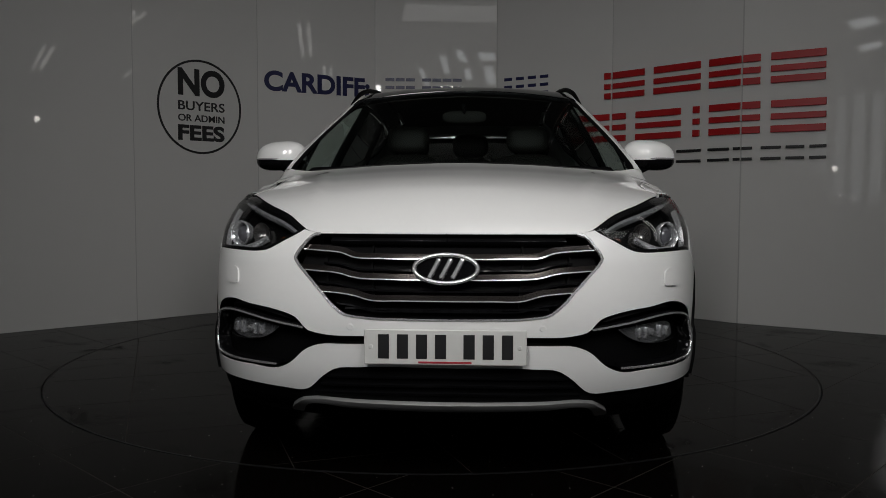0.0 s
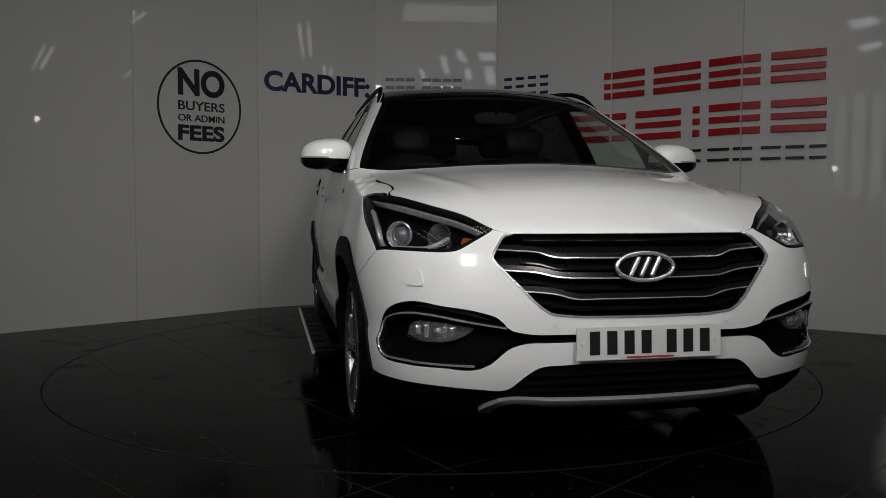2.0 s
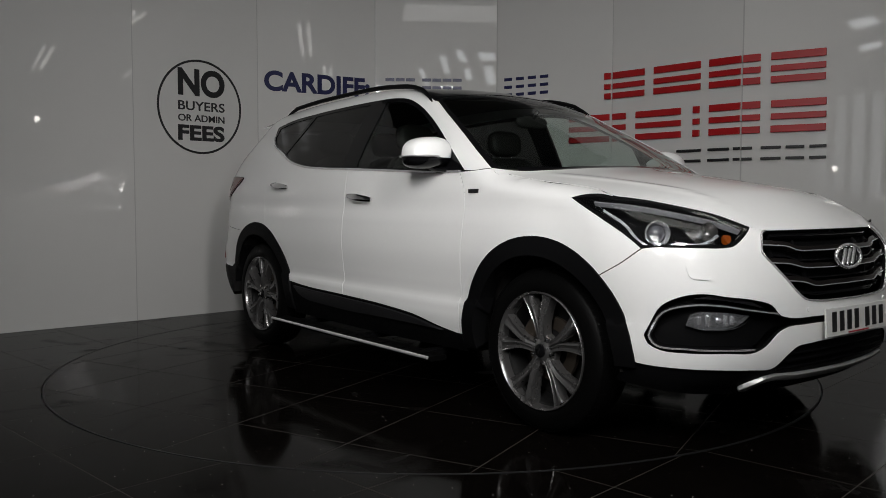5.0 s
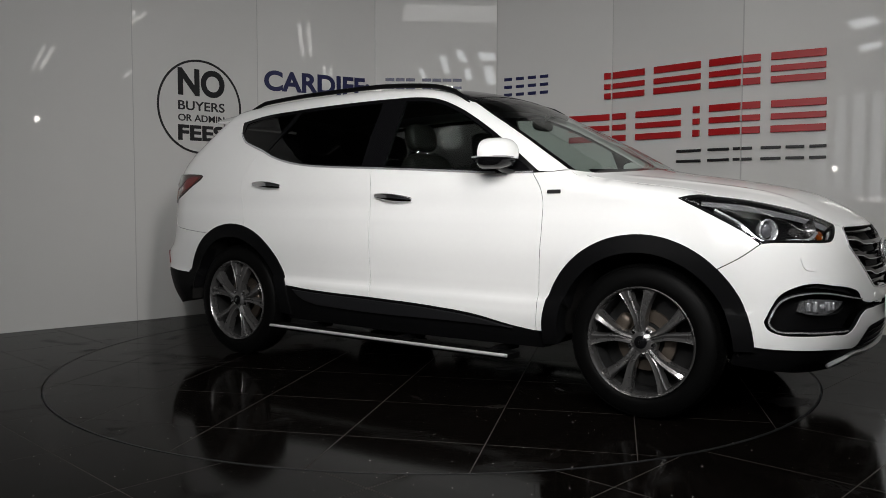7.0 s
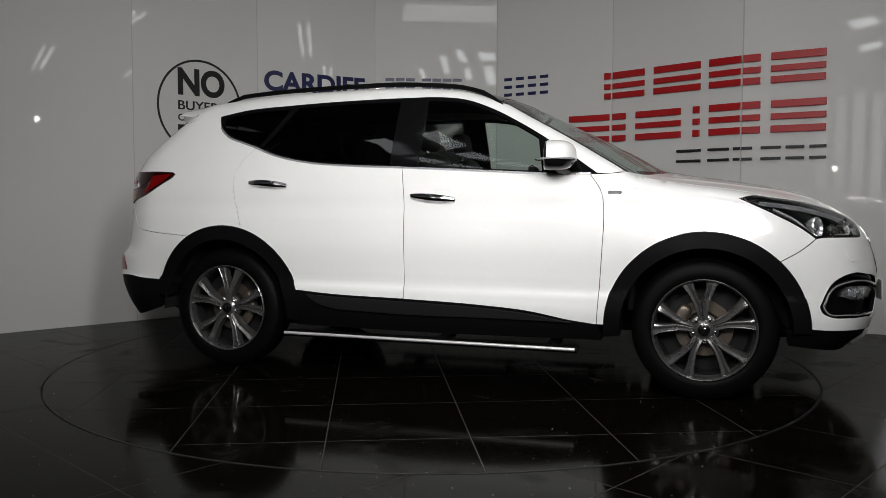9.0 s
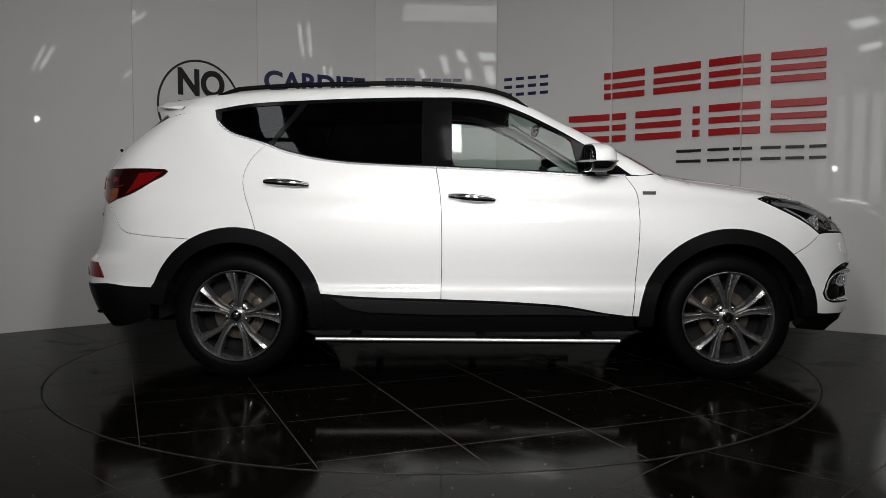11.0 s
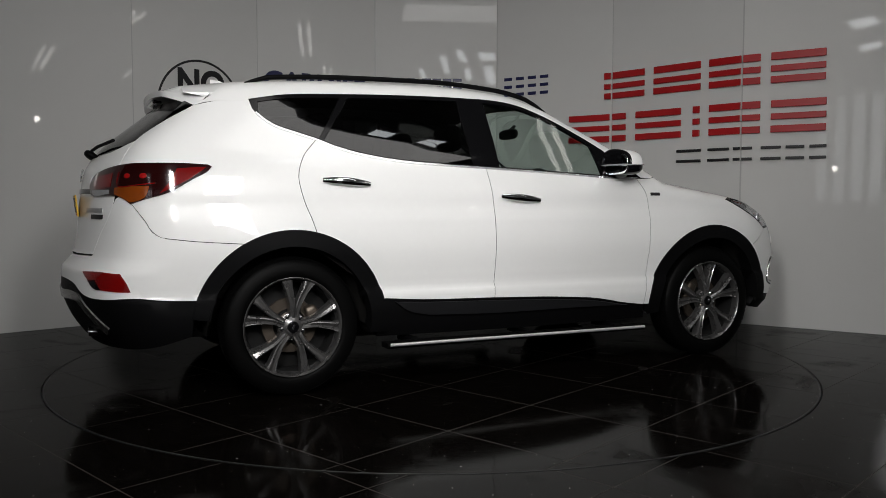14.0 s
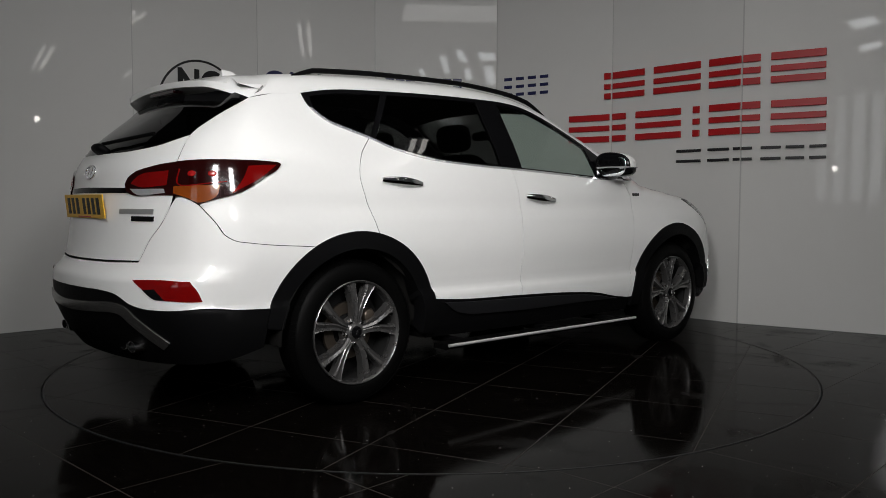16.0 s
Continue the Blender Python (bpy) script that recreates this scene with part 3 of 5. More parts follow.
def build_doors(car):
    front = sheet("front_door", G, outline(G, SEAM_F, cut(SILL, .826, -.219), SEAM_B[::-1], cut(DLO_LOW, -.247, .782)), PAINT, step=.03)
    rear = sheet("rear_door", G, outline(G, SEAM_B, cut(SILL, -.219, -.866), arch(-1.35, .482, 15, 74), SEAM_R[::-1], cut(DLO_LOW, -1.198, -.247)), PAINT, step=.03)
    quarter = sheet("rear_quarter", G, outline(G, SEAM_R, arch(-1.35, .482, 74, 120), SEAM_Q[::-1], R((-.745, .967), (-.70, 1.0), (-.642, 1.02)), GATE_SIDE[4:], GLASS_SIDE,
                                               run(GLASS_SIDE[-1:], S((-1.60, 1.503), (-1.514, 1.510))), run(S((-1.514, 1.510)), DLO_LOW[1:5])), PAINT, off=-.001, gap=.0015, step=.03)
    pair("rear_quarter", quarter, car)
    side = sheet("cant_rail", A, outline(A, DLO_TOP, run(DLO_TOP[-1:], S((.88, 1.128)), T((.96, -.812))), run(T((.96, -.812)), T((1.04, -.72))), edge_line(1.0, .3, .05), edge_line(.28, -1.60, .035),
                                         run(edge_line(-1.60, -1.61, .035)[-1:], T((-1.64, -.575)), R((-.622, 1.515), (-.632, 1.462))), run(R((-.632, 1.462)), S((-1.60, 1.492), (-1.514, 1.497)))),
                 PAINT, gap=.001, step=.03)
    pair("cant_rail", side, car)
    # glass of the flanks, set in a black surround
    dlo = outline(A, DLO_TOP, S((.815, 1.131), (.815, 1.126)), DLO_LOW[::-1])
    low = lambda x0, x1, up: cut(DLO_LOW, x0, x1) + np.array([0, 0, up])
    top = lambda x0, x1: cut(DLO_TOP, x0, x1) - np.array([0, 0, .024])
    lows = lambda x0, x1: side_xyz(low(x0, x1, .016)[:, [0, 2]])
    tops = lambda x0, x1: side_xyz(top(x0, x1)[:, [0, 2]])
    f_glass = outline(A, lows(-.165, .535), run(lows(.53, .54)[:1], tops(.49, .50)[:1]), tops(.49, -.165))
    r_glass = outline(A, lows(-1.160, -.305), tops(-.305, -.990))
    q_glass = outline(A, lows(-1.470, -1.176), tops(-1.006, -1.470))
    surround = sheet("window_surround", A, dlo, GLOSS_BLACK, off=.001, gap=.001, fold=.02, holes=[inset(g, -.001) for g in (f_glass, r_glass, q_glass)], step=.03)
    pair("window_surround", surround, car, "gloss black side window surround")
    q1, q2 = pair("quarter_window", sheet("quarter_window", A, q_glass, PRIVACY, off=-.003, gap=0, fold=0, step=.04), car, "dark tinted rear quarter glass")
    trim_line = cut(DLO_LOW, -1.49, .80)
    trim = sheet("window_trim", A, strip(A, trim_line, .010, True), BRIGHT, off=.006, gap=0, fold=.008, step=.05)
    pair("window_trim", trim, car, "thin chrome strip under the side windows")
    for flip in (False, True):
        m = (lambda me: mirrored(me)) if flip else (lambda me: me)
        d1 = part("front_door", m(front), car)
        d2 = part("rear_door", m(rear), car)
        part("window_pane", m(sheet("window_pane", A, f_glass, GLASS, off=-.003, gap=0, fold=0)), d1, "clear front side glass")
        part("window_pane", m(sheet("window_pane", A, r_glass, PRIVACY, off=-.003, gap=0, fold=0)), d2, "dark tinted rear side glass")
        for d, (x0, z0, x1, z1) in ((d1, (-.177, 1.013, .074, .991)), (d2, (-1.191, 1.087, -.941, 1.069))):
            base = S((x0, z0), ((x0 + x1) / 2, (z0 + z1) / 2), (x1, z1))
            n = normals_at(base)
            line = spline(base + n * np.array([[.014], [.032], [.014]]), .02)
            k = len(line)
            grip = sweep("handle", line, circle(.016, 12, .5, 1), CHROME, scales=[.45 + .75 * math.sin(math.pi * (i + .6) / (k + .2))**.6 for i in range(k)])
            part("handle", m(grip), d, "chrome grip handle")
            cup = outline(G, S((x0 + .05, z0 - .025), ((x0 + x1) / 2, z0 - .045), (x1 - .03, z1 - .022)), S((x1 - .03, z1 - .022), ((x0 + x1) / 2, z1 + .03), (x0 + .05, z0 - .025)))
            part("handle_cup", m(sheet("handle_cup", G, cup, PAINT, off=.0012, gap=0, fold=.003)), d)
        # inner trim
        inner = outline(G, S((-.21, .42), (.3, .40), (.80, .40)), S((.80, .40), (.80, 1.10)), S((.80, 1.10), (.3, 1.115), (-.21, 1.14)), S((-.21, 1.14), (-.21, .42)))
        part("door_card", m(sheet("door_card", G, inner, CABIN, off=-.05, gap=0, fold=.0, step=.08)), d1, "black inner door trim")
        inner = outline(G, S((-1.25, .75), (-.85, .5), (-.22, .45)), S((-.22, .45), (-.22, 1.14)), S((-.22, 1.14), (-.8, 1.17), (-1.20, 1.26)), S((-1.20, 1.26), (-1.25, .75)))
        part("door_card", m(sheet("door_card", G, inner, CABIN, off=-.05, gap=0, fold=.0, step=.08)), d2, "black inner door trim")


def build_top(car):
    base = T((1.172, 0), (1.155, -.3), (1.105, -.54), (1.04, -.70), (1.03, -.715))
    ws = outline(A, base, edge_line(1.01, .27, .05), T((.25, -.54), (.24, -.3), (.235, 0)), T((.235, 0), (.6, 0), (1.0, 0), (1.172, 0)))
    glass = part("windscreen", sheet("windscreen", A, ws, GLASS, off=-.004, gap=.001, fold=0, whole=True, step=.04), car, "clear laminated windscreen glass")
    frit = outline(A, edge_line(1.01, .27, .05), edge_line(.27, 1.01, .085))
    pair("frit_band", sheet("frit_band", A, frit, GLOSS_BLACK, off=-.002, gap=0, fold=0), glass, "black band along the glass edge")
    frit = outline(A, base, run(T((1.03, -.715)), T((1.0, -.70))), T((1.0, -.70), (1.06, -.54), (1.11, -.3), (1.127, 0)), T((1.127, 0), (1.172, 0)))
    part("frit_band", sheet("frit_band", A, frit, GLOSS_BLACK, off=-.002, gap=0, fold=0, whole=True), glass, "black band along the glass edge")
    roof_a = outline(A, T((.235, 0), (.24, -.3), (.25, -.54)), run(T((.25, -.54)), edge_line(.25, .24, .035)), edge_line(.24, -1.05, .035), T((-1.05, -.56), (-1.05, 0)), T((-1.05, 0), (-.4, 0), (.235, 0)))
    part("glass_roof", sheet("glass_roof", A, roof_a, GLOSS_BLACK, off=-.002, whole=True, step=.05), car, "black panoramic glass roof")
    roof_b = outline(A, T((-1.05, 0), (-1.05, -.56)), edge_line(-1.05, -1.61, .035), T((-1.61, -.5), (-1.61, 0)), T((-1.61, 0), (-1.05, 0)))
    part("roof_skin", sheet("roof_skin", A, roof_b, PAINT, whole=True, step=.05), car)
    lining = outline(A, T((.22, 0), (.22, -.5)), edge_line(.2, -1.6, .07), T((-1.6, -.45), (-1.6, 0)), T((-1.6, 0), (.22, 0)))
    part("headlining", sheet("headlining", A, lining, BEIGE, off=-.04, gap=0, fold=0, whole=True, step=.07), car, "pale fabric headlining")
    # roof rails
    for s in (-1, 1):
        xs = np.linspace(-1.52, .27, 30)
        path = []
        for i, x in enumerate(xs):
            y = corner_y(x) - .02
            lift = .031 * min(1, math.sin(math.pi * (i + .3) / 29.6) * 4)
            path.append((x, s * y, float(top_of(x + .16 * y * y)) - .09 * y * y - .014 + lift))
        part("roof_rail", sweep("roof_rail", path, circle(.0135, 10, .9, 1), PLASTIC, scales=[max(.35, min(1, math.sin(math.pi * (i + .5) / 30) * 5)) for i in range(30)]), car, "black roof rail")
    part("aerial_fin", sweep("aerial_fin", [(-1.46, 0, 1.62), (-1.50, 0, 1.645), (-1.55, 0, 1.665), (-1.60, 0, 1.67)], [(-.02, -.03), (.02, -.03), (.006, .012), (-.006, .012)], PAINT), car)
    # spoiler over the rear glass
    verts, faces = [], []
    ys = np.linspace(-.612, .612, 35)
    for y in ys:
        e = max(0, (abs(y) - .44) / .15)
        on = T((-1.606, y), (-1.70, y))
        tip_x, tip_z = -1.95 + .16 * y * y + .13 * e**2, 1.565 - .10 * y * y - .015 * e**2
        verts += [(-1.606, y, on[0][2] - .0005), (-1.70, y, on[1][2] + .004), (-1.83, y, (on[1][2] + tip_z) / 2 + .007), (tip_x, y, tip_z),
                  (tip_x + .004, y, tip_z - .028 - .03 * e**2), (tip_x + .05, y, tip_z - .034 - .035 * e**2), (-1.79, y, 1.512 - .11 * y * y - .03 * e**2), (-1.69, y, 1.525 - .11 * y * y - .03 * e**2)]
    n = len(verts) // 8
    for i in range(n - 1):
        faces += [(i * 8 + j, i * 8 + (j + 1) % 8, (i + 1) * 8 + (j + 1) % 8, (i + 1) * 8 + j) for j in range(8)]
    faces += [tuple(range(8)), tuple(range((n - 1) * 8, n * 8))]
    bm = bmesh.new()
    bm.from_mesh(mesh_of("spoiler", verts, faces, PAINT))
    me = from_bm("spoiler", bm, PAINT, True)
    me.set_sharp_from_angle(angle=radians(38))
    sp = part("spoiler", me, car)
    part("brake_light", block("brake_light", (.05, .30, .03), (-1.905, 0, 1.530), DARK_RED, .008), sp, "dark red high brake light")


def build_nose(car, lamp_poly):
    # grille
    gr = outline(G, GRILLE_SIDE, F((0, .601), (0, .874)), HOOD_NOSE[2:][::-1])
    back = part("grille", sheet("grille", G, gr, PLASTIC, off=-.055, gap=0, fold=0, whole=True), car, "black grille with dark chrome bars")
    for k, line in enumerate((F((-.49, .825), (-.42, .821), (-.354, .815), (-.314, .801), (-.22, .797), (0, .797)), F((-.50, .757), (-.44, .753), (-.370, .748), (-.302, .733), (-.2, .729), (0, .728)),
                              F((-.43, .686), (-.37, .683), (-.309, .676), (-.252, .661), (-.15, .660), (0, .660)))):
        part("bar", sheet("bar", G, strip(G, line, .021), BRONZE_CHROME, off=-.012, gap=0, fold=.03, whole=True, step=.03), back, "dark chrome grille bar")
        part("bar_edge", sheet("bar_edge", G, strip(G, line, .0038), BRIGHT, off=-.0085, gap=0, fold=.006, whole=True, step=.03), back, "bright chrome lower lip")
        thin = line + np.array([0, 0, -.036])
        part("slat", sheet("slat", G, strip(G, end_xyz(thin[1:, 1:], 1), .006), GLOSS_BLACK, off=-.03, gap=0, fold=.02, whole=True, step=.03), back)
    part("slat", sheet("slat", G, strip(G, F((-.40, .862), (0, .862)), .012), GLOSS_BLACK, off=-.02, gap=0, fold=.02, whole=True, step=.03), back)
    part("slat", sheet("slat", G, strip(G, F((-.34, .632), (0, .628)), .007), GLOSS_BLACK, off=-.03, gap=0, fold=.02, whole=True, step=.03), back)
    for y in (-.24, -.40):
        pair("upright", sheet("upright", G, strip(G, F((y, .64 if y > -.3 else .70), (y - .01, .86)), .006), PLASTIC, off=-.04, gap=0, fold=.02, step=.03), back)
    part("grille_frame", sheet("grille_frame", G, strip(G, GRILLE_SIDE[::-1], .0065, True), BRIGHT, off=.003, gap=0, fold=.008, whole=True, step=.03), car, "dark chrome grille surround")
    # oval badge with slanted strokes, plain
    m = pose(2.212, 0, .765, 0, 84, 0) @ pose(0, 0, 0, 0, 0, 90)
    ring = []
    for i in range(48):
        a = 2 * math.pi * i / 48
        ring.append(m @ Vector((.103 * math.cos(a), .046 * math.sin(a), 0)))
    badge = part("badge", sweep("badge", ring + ring[:2], circle(.0075, 8), BRIGHT, up=(1, 0, .1), cap=False), car, "chrome oval badge")
    part("badge_back", lathe("badge_back", [(0, -.006), (.045, -.006), (.045, -.012)], GLOSS_BLACK, m @ Matrix.Diagonal((2.25, 1, 1, 1)), 48), badge)
    for off, lean in ((-.038, -28), (0, -28), (.038, -28)):
        part("stroke", block("stroke", (.016, .074, .012), (0, 0, 0), BRIGHT, .005), badge).matrix_basis = m @ pose(off, 0, 0, 0, 0, lean)
    # head lamps
    ctr = np.array([1.868, -.797, .890])
    ctr2 = F((-.668, .868))[0]
    bowl = sheet("headlamp", G, lamp_poly, PLASTIC, off=-.075, gap=-.002, fold=-.0, step=.04)
    rimwall = sheet("lamp_wall", G, lamp_poly, PLASTIC, off=-.003, gap=.001, fold=.08, holes=[inset(lamp_poly, .012)], step=.03)
    lens = sheet("lens", G, lamp_poly, LENS_GLASS, off=0, gap=.002, fold=0)
    drl = sheet("light_strip", G, strip(G, run(S((1.60, .996)), HOOD_SIDE[1:4][::-1] + np.array([0, 0, -.016]), F((-.525, .888))), .006, True), DRL, off=-.018, gap=0, fold=.02)
    chrome_low = sheet("bezel", G, strip(G, run(S((1.66, .958), (1.76, .905), (1.842, .832), (1.862, .822)), F((-.78, .830), (-.72, .832), (-.67, .852), (-.64, .868))), .010, True), BRIGHT, off=-.015, gap=0, fold=.02)
    lowline = sheet("bezel", G, strip(G, F((-.78, .823), (-.70, .822), (-.625, .826), (-.575, .850), (-.55, .866)), .007, True), BRIGHT, off=-.014, gap=0, fold=.02)
    amb = sheet("indicator", G, outline(G, F((-.598, .850), (-.572, .866), (-.562, .884)), F((-.562, .884), (-.592, .886), (-.604, .868)), F((-.604, .868), (-.598, .850))), AMBER, off=-.04, gap=0, fold=.02)
    ref = sheet("reflector", G, outline(G, F((-.715, .835), (-.66, .835), (-.632, .88)), F((-.632, .88), (-.645, .915), (-.71, .905)), F((-.71, .905), (-.715, .835))), DARK_CHROME, off=-.05, gap=0, fold=.02)
    m1 = frame_at(ctr) @ pose(0, 0, -.045)
    m1 = Matrix.Translation(m1.translation) @ Vector((.82, -.56, .08)).to_track_quat("Z", "Y").to_matrix().to_4x4()
    proj_ring = lathe("projector_ring", [(.036, -.02), (.047, .0), (.050, .018), (.046, .024), (.041, .018), (.036, .0)], BRIGHT, m1)
    m2 = Matrix.Translation(Vector(ctr2) + Vector((-.030, .012, 0))) @ Vector((.9, -.42, .05)).to_track_quat("Z", "Y").to_matrix().to_4x4()
    cup = lathe("reflector_cup", [(.010, -.022), (.020, -.016), (.030, .0), (.036, .014), (.038, .014)], DARK_CHROME, m2, 24)
    proj_eye = lathe("projector_lens", [(0, .024), (.012, .022), (.024, .015), (.033, .004), (.036, -.012)], LENS_EYE, m1, 32)
    for flip in (False, True):
        m = mirrored if flip else (lambda q: q)
        hl = part("headlamp", m(bowl), car, "clear headlamp with projector and chrome strip")
        part("lamp_wall", m(rimwall), hl)
        part("light_strip", m(drl), hl, "pale daytime light strip")
        part("bezel", m(chrome_low), hl, "chrome lamp bezel")
        part("bezel", m(lowline), hl, "chrome lamp bezel")
        part("indicator", m(amb), hl, "amber indicator")
        part("reflector", m(ref), hl, "bright faceted reflector")
        part("reflector_cup", m(cup), hl, "chrome reflector cup")
        part("projector_ring", m(proj_ring), hl, "chrome projector ring")
        part("projector_lens", m(proj_eye), hl, "glassy projector lens")
        part("lens", m(lens), hl, "clear lamp cover")
    # fog lamp pockets
    pocket = outline(G, POCKET_TOP, POCKET_LOW[::-1], F((0, .518), (0, .545)))
    part("bumper_pocket", sheet("bumper_pocket", G, pocket, PLASTIC, off=-.05, gap=0, fold=0, whole=True, step=.03), car, "black lower bumper recess")
    cline = run(F((-.475, .566), (-.60, .585), (-.72, .605), (-.775, .606)), S((1.935, .575), (1.900, .515), (1.890, .487), (1.905, .458)), F((-.79, .442), (-.68, .438), (-.575, .436)))
    pair("pocket_trim", sheet("pocket_trim", G, strip(G, cline, .013, True), GLOSS_BLACK, off=-.002, gap=0, fold=.045, step=.03), car, "gloss black fog lamp surround")
    pair("pocket_edge", sheet("pocket_edge", G, strip(G, cline, .0055, True), BRIGHT, off=.004, gap=0, fold=.01, step=.03), car, "bright chrome edge")
    drl2 = outline(G, F((-.525, .588), (-.60, .606), (-.72, .626), (-.775, .628)), F((-.775, .628), (-.70, .642), (-.58, .616)), F((-.58, .616), (-.525, .588)))
    pair("daytime_light", sheet("daytime_light", G, drl2, CLAD_GREY, off=-.02, gap=0, fold=.02, step=.03), car, "unlit daytime light bar")
    fog = outline(G, F((-.795, .528), (-.782, .566), (-.755, .578)), F((-.755, .578), (-.66, .572), (-.579, .560)), F((-.579, .560), (-.61, .535), (-.648, .517), (-.696, .510), (-.767, .515), (-.795, .528)))
    for me in (sheet("fog_lamp", G, fog, REFLECTOR, off=-.03, gap=0, fold=.02, step=.03),):
        for flip in (False, True):
            m = mirrored if flip else (lambda q: q)
            fl = part("fog_lamp", m(me), car, "clear fog lamp in black recess")
            part("lens", m(sheet("lens", G, fog, LENS_GLASS, off=-.012, gap=0, fold=.01, step=.03)), fl)
            for y, high in ((-.762, .034), (-.735, .044), (-.676, .040), (-.652, .034)):
                facet = block("facet", (.013, high, .010), (0, 0, 0), BRIGHT, .004, (0, 24, 0))
                facet.transform(frame_at(F((y, .545))[0]) @ pose(0, 0, -.024))
                part("facet", m(facet), fl, "bright upright lamp facet")
            part("bulb_shade", m(lathe("bulb_shade", [(0, .010), (.010, .007), (.013, -.01)], BRIGHT, frame_at(F((-.70, .545))[0]) @ pose(0, 0, -.028), 20)), fl)
    # lower lip and skid bar
    lip = outline(G, WHITE_LOW, S((1.80, .382), (1.74, .30)), run(S((1.74, .285)), F((-.72, .25), (-.5, .235), (0, .235))), F((0, .235), (0, .444)))
    part("front_lip", sheet("front_lip", G, lip, PLASTIC, off=-.012, gap=0, fold=.05, whole=True), car, "black plastic lower bumper")
    skid = outline(G, F((0, .316), (-.318, .318), (-.465, .320), (-.49, .314)), F((-.49, .314), (-.535, .262), (-.50, .258)), F((-.50, .258), (-.47, .298), (-.318, .293), (0, .288)), F((0, .288), (0, .316)))
    part("skid_bar", sheet("skid_bar", G, skid, SATIN, off=.004, gap=0, fold=.03, whole=True, step=.03), car, "satin silver skid bar")
    for z in (.34, .37, .40):
        part("intake_slat", sheet("intake_slat", G, strip(G, F((-.44 + (z - .34) * .7, z), (0, z + .008)), .008), GLOSS_BLACK, off=-.004, gap=0, fold=.02, whole=True), car)
    for y, z in ((-.313, .574),):
        pair("parking_sensor", lathe("parking_sensor", [(0, .004), (.009, .004), (.0105, .0015), (.0125, .0015), (.013, -.004)], PAINT, frame_at(F((y, z))[0]), 20), car)
    corner = [(-.757 + .027 * math.copysign(abs(math.cos(k))**.5, math.cos(k)) - .006 * math.sin(k), .727 + .029 * math.copysign(abs(math.sin(k))**.5, math.sin(k))) for k in np.linspace(0, 2 * math.pi, 33)]
    pair("washer_cover", sheet("washer_cover", G, outline(G, F(*corner)), PAINT, off=.006, gap=0, fold=.010, step=.02), car)


